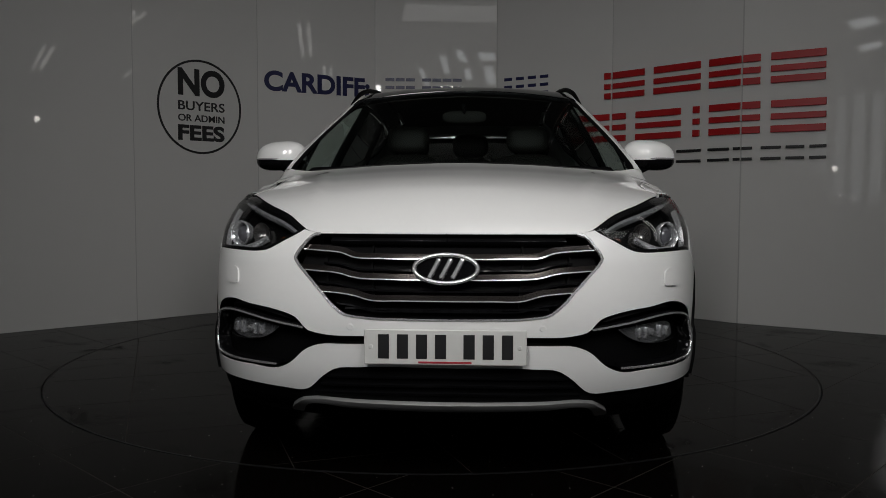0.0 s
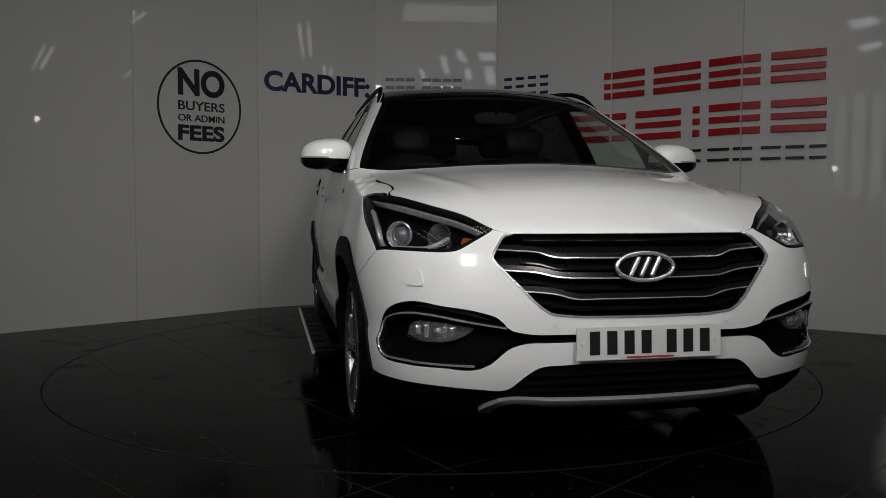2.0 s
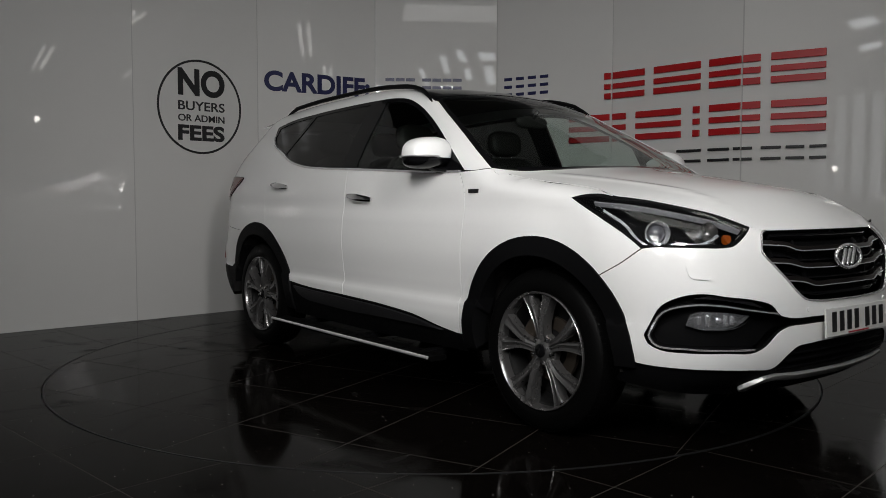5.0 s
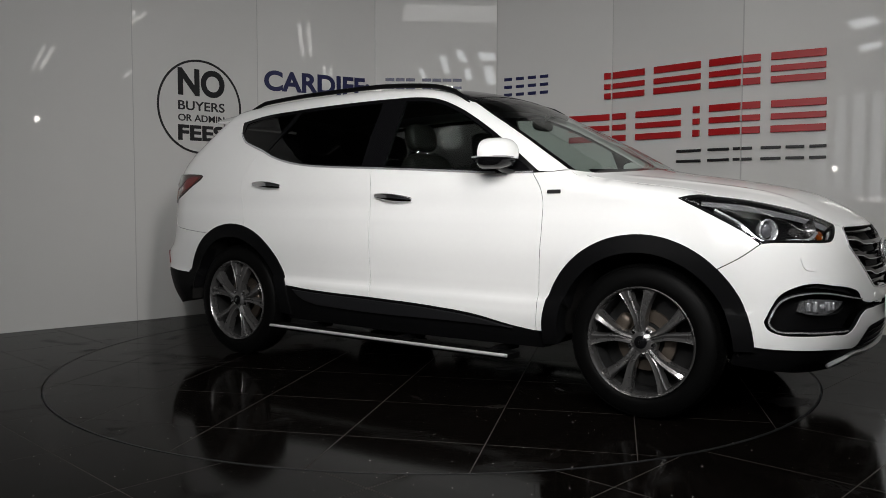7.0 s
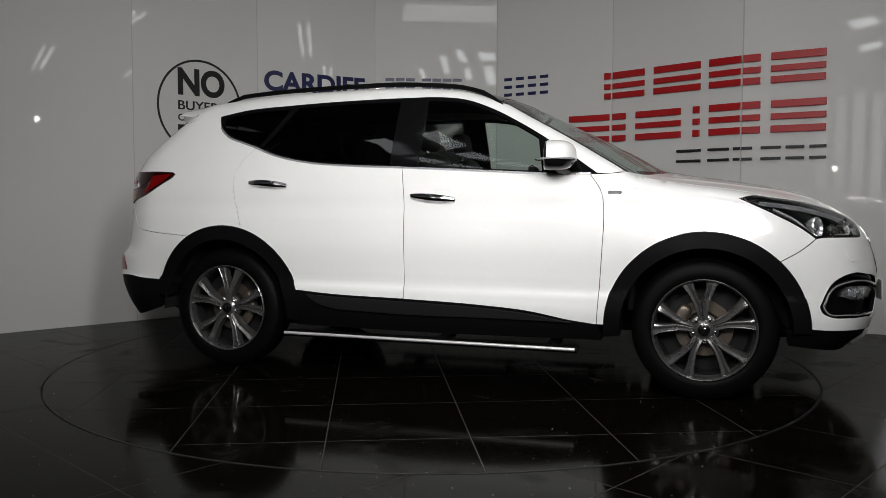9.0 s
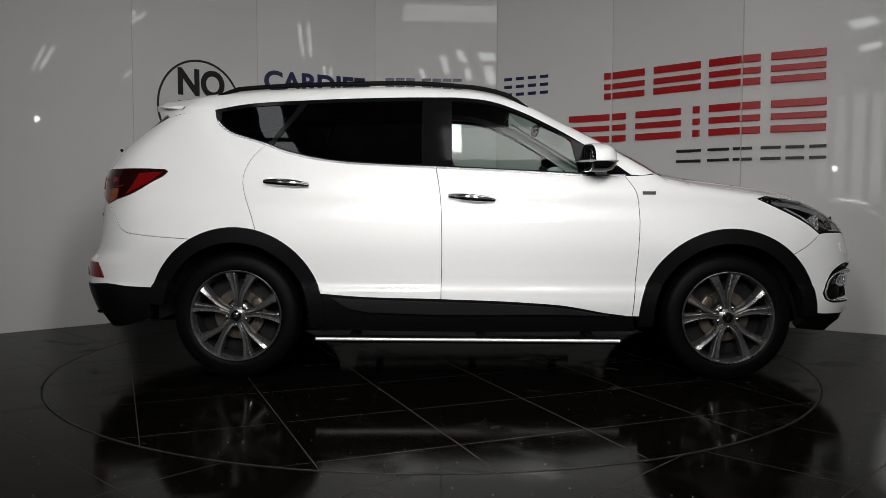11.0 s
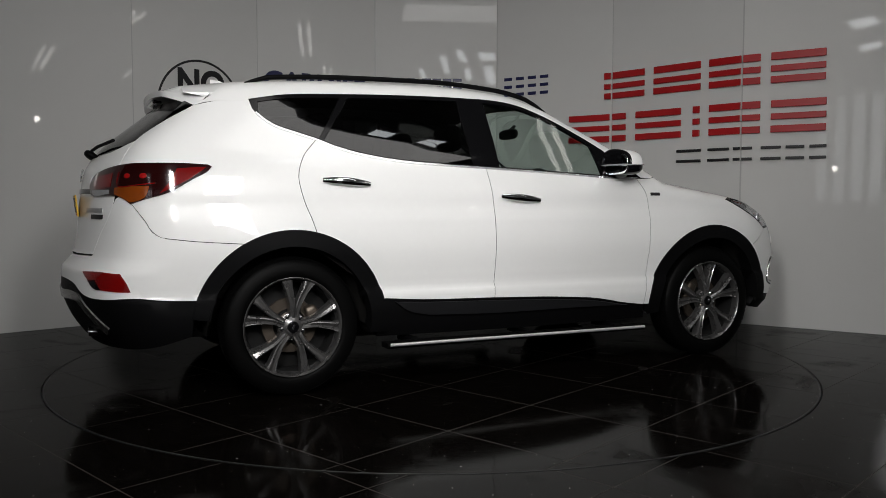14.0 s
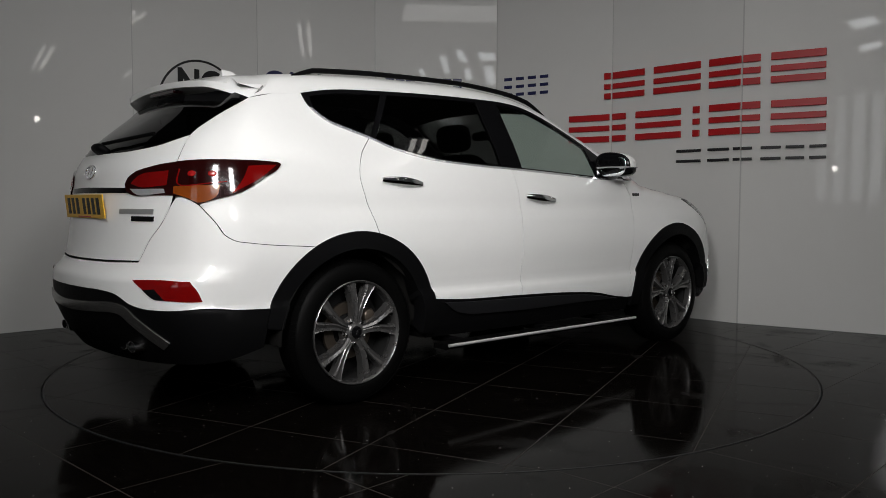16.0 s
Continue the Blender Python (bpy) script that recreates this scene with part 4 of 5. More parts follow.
def build_tail(car):
    gate = part("tailgate", sheet("tailgate", G, outline(G, R((0, .712), (-.3, .714), (-.5, .719)), GATE_SIDE, GLASS_SIDE[:3], GLASS_LOW[::-1], R((0, 1.207), (0, .95), (0, .712))), PAINT, whole=True, step=.03), car)
    glass = outline(G, GLASS_LOW, GLASS_SIDE[2:], R((-.632, 1.462), (-.55, 1.492), (-.3, 1.502), (0, 1.505)), R((0, 1.505), (0, 1.207)))
    part("rear_window", sheet("rear_window", G, glass, PRIVACY, off=-.003, gap=.001, fold=.0, whole=True, step=.04), gate, "dark tinted rear window")
    frit = outline(G, R((-.632, 1.462), (-.55, 1.492), (-.3, 1.502), (0, 1.505)), R((0, 1.505), (0, 1.47)), R((0, 1.47), (-.3, 1.465), (-.57, 1.44)), R((-.57, 1.44), (-.632, 1.462)))
    part("frit_band", sheet("frit_band", G, frit, GLOSS_BLACK, off=-.002, gap=0, fold=0, whole=True), gate)
    bump = outline(G, R((0, .706), (-.3, .708), (-.497, .714)), GATE_SIDE[:4], R((-.632, .96), (-.66, 1.0), (-.70, .995), (-.745, .967)), SEAM_Q, arch(-1.35, .482, 120, 161), BUMP_LOW[::-1], R((0, .588), (0, .706)))
    part("rear_bumper", sheet("rear_bumper", G, bump, PAINT, whole=True, step=.03), car)
    low = outline(G, BUMP_LOW, arch(-1.35, .482, 161, 178), run(S((-1.835, .33)), S((-2.0, .28)), R((-.6, .26), (0, .26))), R((0, .26), (0, .588)))
    part("rear_lip", sheet("rear_lip", G, low, PLASTIC, off=-.004, gap=.001, fold=.04, whole=True), car, "black plastic lower rear bumper")
    ridge = strip(G, R((0, .498), (-.25, .506), (-.42, .514), (-.47, .508), (-.54, .455), (-.60, .400), (-.65, .352)), .045, True)
    part("rear_skid", sheet("rear_skid", G, ridge, DARK_CHROME, off=.004, gap=0, fold=.03, whole=True, step=.03), car, "satin silver rear skid trim")
    for s in (-1, 1):
        for y in (-.36, -.46):
            me = lathe("exhaust_tip", [(.030, 0), (.034, .004), (.034, .12), (.029, .12), (.028, .01)], CHROME, pose(-2.262, s * abs(y), .335, 0, -90, 0) @ pose(0, 0, -.10) @ Matrix.Diagonal((.75, 1.35, 1, 1)), 28)
            part("exhaust_tip", me, car, "chrome oval exhaust tip")
    # tail lamps
    whole_lamp = run(R((-.355, 1.055), (-.37, 1.085), (-.40, 1.105), (-.50, 1.132), (-.632, 1.152), (-.70, 1.159)), S((-1.977, 1.162), (-1.85, 1.162), (-1.745, 1.157)))
    under = run(S((-1.729, 1.147), (-1.745, 1.128), (-1.811, 1.090), (-1.93, 1.022)), R((-.780, .985), (-.744, .966)))
    inner = R((-.744, .966), (-.720, .985), (-.69, .998), (-.645, 1.005), (-.52, 1.006), (-.42, 1.007), (-.377, 1.02), (-.355, 1.055))
    lamp = outline(G, whole_lamp, S((-1.745, 1.157), (-1.729, 1.147)), under, inner)
    me = sheet("tail_lamp", G, lamp, DARK_RED, off=.008, gap=.001, fold=.02, step=.03)
    red = outline(G, run(R((-.645, 1.125), (-.70, 1.13)), S((-1.98, 1.13), (-1.90, 1.125))), run(S((-1.93, 1.095), (-2.0, 1.065)), R((-.645, 1.055))), R((-.645, 1.055), (-.645, 1.125)))
    red2 = outline(G, R((-.40, 1.06), (-.43, 1.085), (-.61, 1.115)), R((-.61, 1.115), (-.61, 1.05)), R((-.61, 1.05), (-.45, 1.045), (-.40, 1.06)))
    red3 = outline(G, S((-1.89, 1.135), (-1.80, 1.142), (-1.755, 1.143)), S((-1.755, 1.143), (-1.83, 1.090), (-1.97, 1.015)), S((-1.97, 1.015), (-1.92, 1.08), (-1.89, 1.135)))
    amber = outline(G, run(R((-.645, 1.045), (-.72, 1.05)), S((-2.01, 1.052))), run(S((-2.01, 1.052), (-2.03, 1.0)), R((-.765, .98), (-.742, .975))), R((-.742, .975), (-.71, .993), (-.645, 1.015)), R((-.645, 1.015), (-.645, 1.045)))
    white = outline(G, R((-.40, 1.035), (-.60, 1.035)), R((-.60, 1.035), (-.605, 1.016)), R((-.605, 1.016), (-.43, 1.016), (-.40, 1.035)))
    refl = outline(G, R((-.54, .640), (-.70, .644), (-.755, .640)), S((-2.150, .640), (-2.125, .60), (-2.106, .554)), S((-2.106, .554), (-2.16, .554), (-2.21, .558)), R((-.69, .560), (-.63, .585), (-.54, .640)))
    black_part = outline(G, R((-.60, .600), (-.655, .606)), R((-.655, .606), (-.70, .560)), R((-.70, .560), (-.66, .562), (-.60, .600)))
    for flip in (False, True):
        m = mirrored if flip else (lambda q: q)
        tl = part("tail_lamp", m(me), car, "dark red wraparound tail lamp")
        for nm, poly, mt, lab in (("brake_housing", red, DARK_RED, "dark red housing"), ("brake_lens", red2, RED_LENS, "bright red lens"), ("brake_lens", red3, RED_LENS, "bright red lens"),
                                  ("indicator", amber, AMBER, "amber indicator lens"), ("reversing_lens", white, CLEAR_GREY, "pale reversing lens")):
            part(nm, m(sheet(nm, G, poly, mt, off=.0095, gap=0, fold=.003, step=.025)), tl, lab)
        for cx in (-2.10, -2.035):
            glint = part("brake_reflector", m(ball("brake_reflector", (.019, .013, .003), (0, 0, 0), RED_GLINT, 2.2)), tl, "bright red reflector")
            at = frame_at(S((cx, 1.100))[0]) @ pose(0, 0, .0085)
            glint.matrix_basis = Matrix.Diagonal((1, -1, 1, 1)) @ at if flip else at
        part("brake_line", m(sheet("brake_line", G, strip(G, run(R((-.66, 1.12), (-.66, 1.06)), S((-2.05, 1.058), (-1.985, 1.066))), .005, True), RED_LENS, off=.0115, gap=0, fold=.003, step=.03)), tl, "red light guide line")
        rf = part("rear_reflector", m(sheet("rear_reflector", G, refl, RED_LENS, off=.004, gap=0, fold=.012, step=.03)), car, "red bumper reflector")
        part("reflector_corner", m(sheet("reflector_corner", G, black_part, GLOSS_BLACK, off=.0055, gap=0, fold=.004, step=.03)), rf)
    handle = outline(G, R((-.44, 1.040), (0, 1.046)), R((0, 1.046), (0, 1.020)), R((0, 1.020), (-.44, 1.018)), R((-.44, 1.018), (-.44, 1.040)))
    part("gate_handle", sheet("gate_handle", G, handle, GLOSS_BLACK, off=.004, gap=0, fold=.015, whole=True, step=.03), gate, "gloss black tailgate handle strip")
    m = pose(-2.285, 0, 1.12, 0, -80, 0) @ pose(0, 0, 0, 0, 0, 90)
    ring = [m @ Vector((.062 * math.cos(2 * math.pi * i / 40), .030 * math.sin(2 * math.pi * i / 40), 0)) for i in range(40)]
    rb = part("badge", sweep("badge", ring + ring[:2], circle(.006, 8), BRIGHT, up=(1, 0, .1), cap=False), gate, "chrome oval badge")
    for off in (-.02, .02):
        part("stroke", block("stroke", (.011, .05, .009), (0, 0, 0), BRIGHT, .004), rb).matrix_basis = m @ pose(off, 0, 0, 0, 0, -24)
    for y0, y1, z0, mt in ((-.55, -.33, .925, SATIN), (-.555, -.42, .893, GLOSS_BLACK)):
        line = outline(G, R((y0, z0), (y1, z0)), R((y1, z0), (y1, z0 + .022)), R((y1, z0 + .022), (y0, z0 + .022)), R((y0, z0 + .022), (y0, z0)))
        part("model_badge", sheet("model_badge", G, line, mt, off=.004, gap=0, fold=.006), gate, "plain badge strip")
    # wiper at the base of the rear glass
    wiper = part("rear_wiper", ball("rear_wiper", (.04, .065, .022), (-2.235, .0, 1.228), PLASTIC, 2.6, (0, 35, 0)), gate, "black rear wiper")
    arm = R((-.02, 1.24), (-.2, 1.25), (-.42, 1.27))
    part("wiper_arm", sweep("wiper_arm", arm + normals_at(arm) * .025, circle(.009, 8), PLASTIC), wiper)


def build_flank(car):
    """Cladding, sills and side steps."""
    rocker = outline(G, SILL, S((.826, .356), (.85, .27)), S((.85, .27), (0, .262), (-.90, .27)), S((-.90, .27), (-.866, .476)))
    pair("sill_cladding", sheet("sill_cladding", G, rocker, PLASTIC, off=-.004, gap=0, fold=.03), car, "black plastic sill cladding")
    ridge = outline(G, S((-.82, .458), (-.66, .450), (-.219, .438), (.202, .422), (.473, .400), (.70, .362)), S((.70, .362), (.34, .366), (-.216, .364), (-.62, .376)), S((-.62, .376), (-.74, .405), (-.82, .458)))
    pair("sill_ridge", sheet("sill_ridge", G, ridge, CLAD_GREY, off=.012, gap=.003, fold=.02), car, "satin grey raised sill ridge")
    for cx, a0, a1, r1 in ((1.35, 1, 186, .488), (-1.35, -6, 172, .490)):
        ring = outline(G, arch(cx, r1, a0, a1, 40), run(arch(cx, r1, a1, a1, 1), arch(cx, .408, a1, a1, 1)), arch(cx, .408, a1, a0, 40), run(arch(cx, .408, a0, a0, 1), arch(cx, r1, a0, a0, 1)))
        pair("arch_cladding", sheet("arch_cladding", G, ring, PLASTIC, off=.010, gap=0, fold=.09, step=.03), car, "black plastic wheel arch cladding")
        for s in (-1, 1):
            bow = [(cx + .425 * math.cos(math.pi * k / 24), .33 + .425 * math.sin(math.pi * k / 24)) for k in range(25)]
            verts = [(x, s * y, z) for y in (.885, .52) for x, z in bow] + [(cx, s * .52, .33)]
            faces = [(k, k + 1, k + 26, k + 25) for k in range(24)] + [(25 + k, 26 + k, 50) for k in range(24)]
            part("wheel_well", mesh_of("wheel_well", verts, faces, CABIN), car)
    for s in (-1, 1):
        path = [(x, s * .965, .243 + .006 * (x - .73) * -.6) for x in np.linspace(-.895, .745, 24)]
        step = part("side_step", sweep("side_step", path, [(-.05, -.02), (.045, -.02), (.052, -.01), (.052, .0), (.045, .006), (-.05, .006)], RUBBER), car, "black side step with bright edge")
        path = [(x, s * 1.022, .250 - .007 * (x + .88) / 1.61) for x in np.linspace(-.885, .735, 24)]
        part("bright_strip", sweep("bright_strip", path, circle(.0085, 8), STRIP), step, "bright metal strip")
        for i in range(9):
            part("tread_pad", block("tread_pad", (.05, .06, .006), (-.8 + i * .18, s * .975, .253), RUBBER, .002), step)
        for x in (-.7, 0, .6):
            part("bracket", block("bracket", (.05, .25, .03), (x, s * .83, .24), PLASTIC, .004), step)
    part("floor_pan", block("floor_pan", (3.9, 1.0, .12), (-.05, 0, .33), CABIN, .03), car)
    part("floor_pan", block("floor_pan", (1.75, 1.62, .10), (-.02, 0, .31), CABIN, .03), car)
    part("fuel_tank", block("fuel_tank", (.6, .9, .14), (-.95, 0, .27), CABIN, .05), car)
    part("bulkhead", block("bulkhead", (.04, 1.3, .6), (.98, 0, .70), CABIN, .01), car)
    part("radiator_pack", block("radiator_pack", (.06, 1.0, .5), (2.03, 0, .56), CABIN, .01), car)


def build_wheel(car, place, side, spin):
    """A five-pair-spoke alloy wheel; side -1 is the right flank."""
    m = pose(*place, 90 if side < 0 else -90, 0, 0)
    spoke_turn = spin if side < 0 else spin + 36
    rim = lathe("wheel", [(.238, -.045), (.240, -.02), (.2425, -.004), (.2495, .0035), (.2525, .001), (.251, -.012), (.246, -.045)], ALLOY, m, 72, True)
    w = part("wheel", rim, car, "dark grey twin-spoke alloy wheel")
    part("tyre", lathe("tyre", [(.238, -.16), (.262, -.185), (.31, -.19), (.338, -.178), (.350, -.15), (.352, -.10), (.350, -.05), (.341, -.022), (.330, -.012), (.312, -.004),
                                (.285, .0), (.268, -.001), (.254, -.007), (.247, -.02)], RUBBER, m, 96, True), w, "black road tyre")
    part("brake_disc", lathe("brake_disc", [(.085, -.085), (.140, -.085), (.142, -.10), (.085, -.105)], DISC, m, 48, True), w, "worn steel brake disc")
    # wheel back and barrel carry the shade behind the spokes in their colour
    part("wheel_back", lathe("wheel_back", [(0, -.088), (.08, -.09), (.084, -.12), (.224, -.135)], BARREL_SHADE, m, 40), w)
    part("barrel", lathe("barrel", [(.246, -.044), (.232, -.05), (.224, -.075), (.220, -.135), (.228, -.17), (.240, -.17)], BARREL_SHADE, m, 60), w, "inner wheel barrel darkened as shade behind the spokes")
    part("caliper", ball("caliper", (.035, .06, .03), (0, 0, 0), DISC, 3.5, (0, 0, 0), 20), w, "grey brake caliper").matrix_basis = m @ pose(0, 0, 0, 0, 0, 150 if place[0] > 0 else 20) @ pose(.125, 0, -.075)
    # tread blocks round the shoulder
    verts, faces = [], []
    for i in range(76):
        a = 2 * math.pi * i / 76
        for da, r, h in ((-.028, .3405, -.020), (.028, .3405, -.020), (.028, .3525, -.055), (-.028, .3525, -.055)):
            verts.append(m @ Vector((r * math.cos(a + da), r * math.sin(a + da), h + .0025)))
        for da, r, h in ((-.033, .334, -.026), (.033, .334, -.026), (.033, .346, -.062), (-.033, .346, -.062)):
            verts.append(m @ Vector((r * math.cos(a + da), r * math.sin(a + da), h)))
        k = i * 8
        faces += [(k, k + 1, k + 2, k + 3)] + [(k + j, k + 4 + j, k + 4 + (j + 1) % 4, k + (j + 1) % 4) for j in range(4)]
    tread = part("tread", mesh_of("tread", verts, faces, RUBBER, False), w)
    tagged(tread, kind="stuff")
    # five forked spokes: each fork's two arms start side by side at the hub and flare out to the rim
    side_at, wide_at, high_at = (curve(rows) for rows in (
        ((.035, .012), (.07, .0125), (.11, .0155), (.15, .0265), (.19, .041), (.228, .0565), (.246, .0635)),
        ((.035, .0125), (.07, .0125), (.11, .0155), (.15, .0185), (.19, .0215), (.225, .0275), (.246, .036)),
        ((.035, -.022), (.07, -.014), (.11, -.009), (.15, -.008), (.19, -.007), (.228, -.006), (.246, -.007))))
    radii = np.array([.035, .05, .065, .08, .095, .11, .125, .14, .16, .18, .198, .212, .224, .234, .243])
    rows = list(zip(radii, side_at(radii), wide_at(radii), high_at(radii)))
    for k in range(5):
        mid = spoke_turn + 72 * k
        for d in (-1, 1):
            verts, faces = [], []
            for r, y, hw, h in rows:
                # section from the fork's inner edge outwards: crest near the inner edge, a long hollow flank, a fine outer ridge
                for off, dz in ((-1, -.05), (-1, -.010), (-.86, -.002), (-.6, .001), (.1, -.008), (.72, -.007), (.9, -.004), (1, -.010), (1, -.05)):
                    verts.append(m @ pose(0, 0, 0, 0, 0, mid) @ Vector((math.sqrt(max(r * r - y * y, 1e-6)), d * (y + off * hw), h + dz)))
            for i in range(len(rows) - 1):
                faces += [(i * 9 + j, i * 9 + j + 1, (i + 1) * 9 + j + 1, (i + 1) * 9 + j) for j in range(8)]
            bm = bmesh.new()
            bm.from_mesh(mesh_of("spoke", verts, faces, ALLOY))
            me = from_bm("spoke", bm, ALLOY, True)
            me.set_sharp_from_angle(angle=radians(24))
            part("spoke", me, w)
        b = radians(mid + 36)
        part("wheel_bolt", lathe("wheel_bolt", [(0, .0), (.006, .0), (.0095, -.003), (.011, -.02)], CHROME, m @ pose(.056 * math.cos(b), .056 * math.sin(b), -.014), 12), w, "bright wheel bolt")
    part("hub", lathe("hub", [(.028, -.012), (.040, -.016), (.055, -.030), (.070, -.034), (.074, -.06)], ALLOY, m, 40), w)
    part("hub_cap", lathe("hub_cap", [(0, -.003), (.022, -.004), (.028, -.007), (.030, -.016)], GLOSS_BLACK, m, 32), w, "black centre cap")
    part("cap_mark", block("cap_mark", (.010, .026, .002), (0, 0, 0), CHROME, .001), w).matrix_basis = m @ pose(0, 0, -.002, 0, 0, spin - 110)


def build_mirror(car, s):
    arm = part("door_mirror", sweep("door_mirror", [(.66, s * .845, 1.135), (.64, s * .90, 1.142), (.62, s * .95, 1.165)], circle(.03, 10, 1.3, .55), GLOSS_BLACK, up=(0, 0, 1)), car, "white door mirror with black base")
    turn = (0, 0, 10 * s)
    # shell: white cap above, black below, cut level
    for nm, side, mt, lab in (("mirror_cap", 1, PAINT, "white mirror cap"), ("mirror_base", -1, GLOSS_BLACK, "black mirror base"), ("mirror_shell", 0, GLOSS_BLACK, "black mirror back shell")):
        bm = bmesh.new()
        bm.from_mesh(ball(nm, (.108, .128, .083), (0, 0, 0), mt, 2.6, (0, 0, 0), 40))
        for v in bm.verts:
            v.co.x *= 1 - .25 * max(0, v.co.y / .128)
            v.co.z += .012 * v.co.y / .128 * -1
            if v.co.x < -.05:
                v.co.x = -.05 + (v.co.x + .05) * .15
            if v.co.z < -.03:
                v.co.z = -.03 + (v.co.z + .03) * .75

        def cutoff(co, no, drop_in):
            bmesh.ops.bisect_plane(bm, geom=bm.verts[:] + bm.edges[:] + bm.faces[:], plane_co=co, plane_no=no, clear_inner=drop_in, clear_outer=not drop_in)
        cutoff((0, 0, -.014), (.05, 0, 1), side >= 0)
        if side >= 0:
            cutoff((-.042, 0, 0), (1, 0, 0), side == 1)
        ob = part(nm, from_bm(nm, bm, mt, True), arm, lab)
        ob.matrix_basis = pose(.615, s * .945, 1.212, 0, 0, -8 * s) @ Matrix.Diagonal((1, s, 1, 1))
    ind = part("mirror_indicator", ball("mirror_indicator", (.106, .1275, .009), (0, 0, 0), CLEAR_GREY, 2.7, (0, 0, 0), 28), arm, "clear mirror indicator strip")
    ind.matrix_basis = pose(.616, s * .947, 1.198, 0, 0, -8 * s)
    gl = part("mirror_face", ball("mirror_face", (.004, .105, .062), (0, 0, 0), MIRROR, 3.2, (0, 0, 0), 28), arm, "mirror glass")
    gl.matrix_basis = pose(.562, s * .945, 1.205, 0, 0, -8 * s)


def build_seat(name, place, wide=.50, label=""):
    x, y, z = place
    seat = tagged(new(name, ball(name, (.26, wide / 2, .085), (x, y, z), LEATHER, 4.0)), label)
    back = part("seat_back", ball("seat_back", (.075, wide / 2, .33), (x - .27, y, z + .33), LEATHER, 3.6, (0, -14, 0)), seat)
    part("headrest", ball("headrest", (.05, .13, .085), (x - .375, y, z + .745), LEATHER, 3.2, (0, -10, 0)), seat)
    for d in (-.05, .05):
        part("headrest_post", sweep("headrest_post", [(x - .35, y + d, z + .60), (x - .37, y + d, z + .70)], circle(.007, 8), CHROME), seat)
    return seat


def build_cabin(car):
    for y in (-.37, .37):
        build_seat("front_seat", (.12, y, .62), .50, "black leather front seat").parent = car
    for y in (-.43, 0, .43):
        build_seat("rear_seat", (-.72, y, .64), .42, "black leather rear seat").parent = car
    dash = part("dashboard", ball("dashboard", (.26, .74, .17), (.80, 0, .965), CABIN, 3.4), car, "black dashboard")
    part("instrument_hood", ball("instrument_hood", (.12, .19, .05), (.62, -.37, 1.105), CABIN, 2.8), dash)
    m = pose(.47, -.37, 1.02, 0, 62, 0)
    wheel = part("steering_wheel", lathe("steering_wheel", [(.185 + .016 * math.cos(2 * math.pi * i / 10), .016 * math.sin(2 * math.pi * i / 10)) for i in range(10)], CABIN, m, 40, True), car, "black steering wheel")
    part("wheel_boss", ball("wheel_boss", (.07, .075, .03), (.48, -.37, 1.015), CABIN, 2.6, (0, 62, 0)), wheel)
    for a in (0, 180, 270):
        part("wheel_spoke", block("wheel_spoke", (.17, .035, .014), (0, 0, 0), CABIN, .005), wheel).matrix_basis = m @ pose(0, 0, -.01, 0, 0, a + 90) @ pose(.10, 0, 0)
    part("centre_console", ball("centre_console", (.42, .11, .16), (.25, 0, .60), CABIN, 4), car)
    part("inner_mirror", ball("inner_mirror", (.02, .12, .035), (.38, 0, 1.44), CABIN, 3), car, "black inner rear-view mirror")
    part("mirror_stalk", sweep("mirror_stalk", [(.39, 0, 1.46), (.43, 0, 1.50)], circle(.012, 8), GLOSS_BLACK), car)
    part("parcel_blind", block("parcel_blind", (.75, 1.05, .02), (-1.55, 0, 1.02), CABIN, .006), car)
    part("rear_trim", block("rear_trim", (.5, 1.2, .5), (-1.55, 0, .72), CABIN, .05), car)


def build_plate(car, x, z, lean, material, name_label, face):
    """Number plate with plain bars in place of characters."""
    m = pose(x, 0, z, 0, lean, 0)
    pl = part("number_plate", block("number_plate", (.008, .52, .112), (0, 0, 0), material, .003), car, name_label)
    pl.matrix_basis = m
    start = -.222
    for i in range(7):
        y = start + i * .061 + (.030 if i > 3 else 0) + .025
        part("plate_bar", block("plate_bar", (.002, .036, .078), (face * .0045, y, .002), INK, .0005), pl)
    part("plate_bar", block("plate_bar", (.002, .17, .006), (face * .0045, 0, -.048), RED_INK, .0005), pl)
    for y in (-.238, .238):
        part("plate_screw", lathe("plate_screw", [(0, .003), (.006, .002), (.0075, 0)], material, pose(face * .004, y, .0, 0, 90 * face, 0), 12), pl)


def build_car():
    car = tagged(new("car"), "glossy white five-door SUV with black cladding on a turntable", "car")
    lamp_poly = build_body(car)
    build_doors(car)
    build_top(car)
    build_nose(car, lamp_poly)
    build_tail(car)
    build_flank(car)
    for x, y, spin in ((1.35, -.900, 95.5), (-1.35, -.880, 83)):
        for s in (-1, 1):
            build_wheel(car, (x, -s * y, .352), s, spin)
    for s in (-1, 1):
        build_mirror(car, s)
    build_cabin(car)
    build_plate(car, 2.254, .517, -3, PLATE_WHITE, "white front number plate", 1)
    build_plate(car, -2.318, .957, -6, PLATE_YELLOW, "yellow rear number plate", -1)
    bd = outline(G, S((.875, 1.022), (.945, 1.022)), S((.945, 1.022), (.945, 1.040)), S((.945, 1.040), (.875, 1.040)), S((.875, 1.040), (.875, 1.022)))
    pair("side_badge", sheet("side_badge", G, bd, INK, off=.004, gap=0, fold=.006), car, "small dark side badge")
    return car


CAR = build_car()


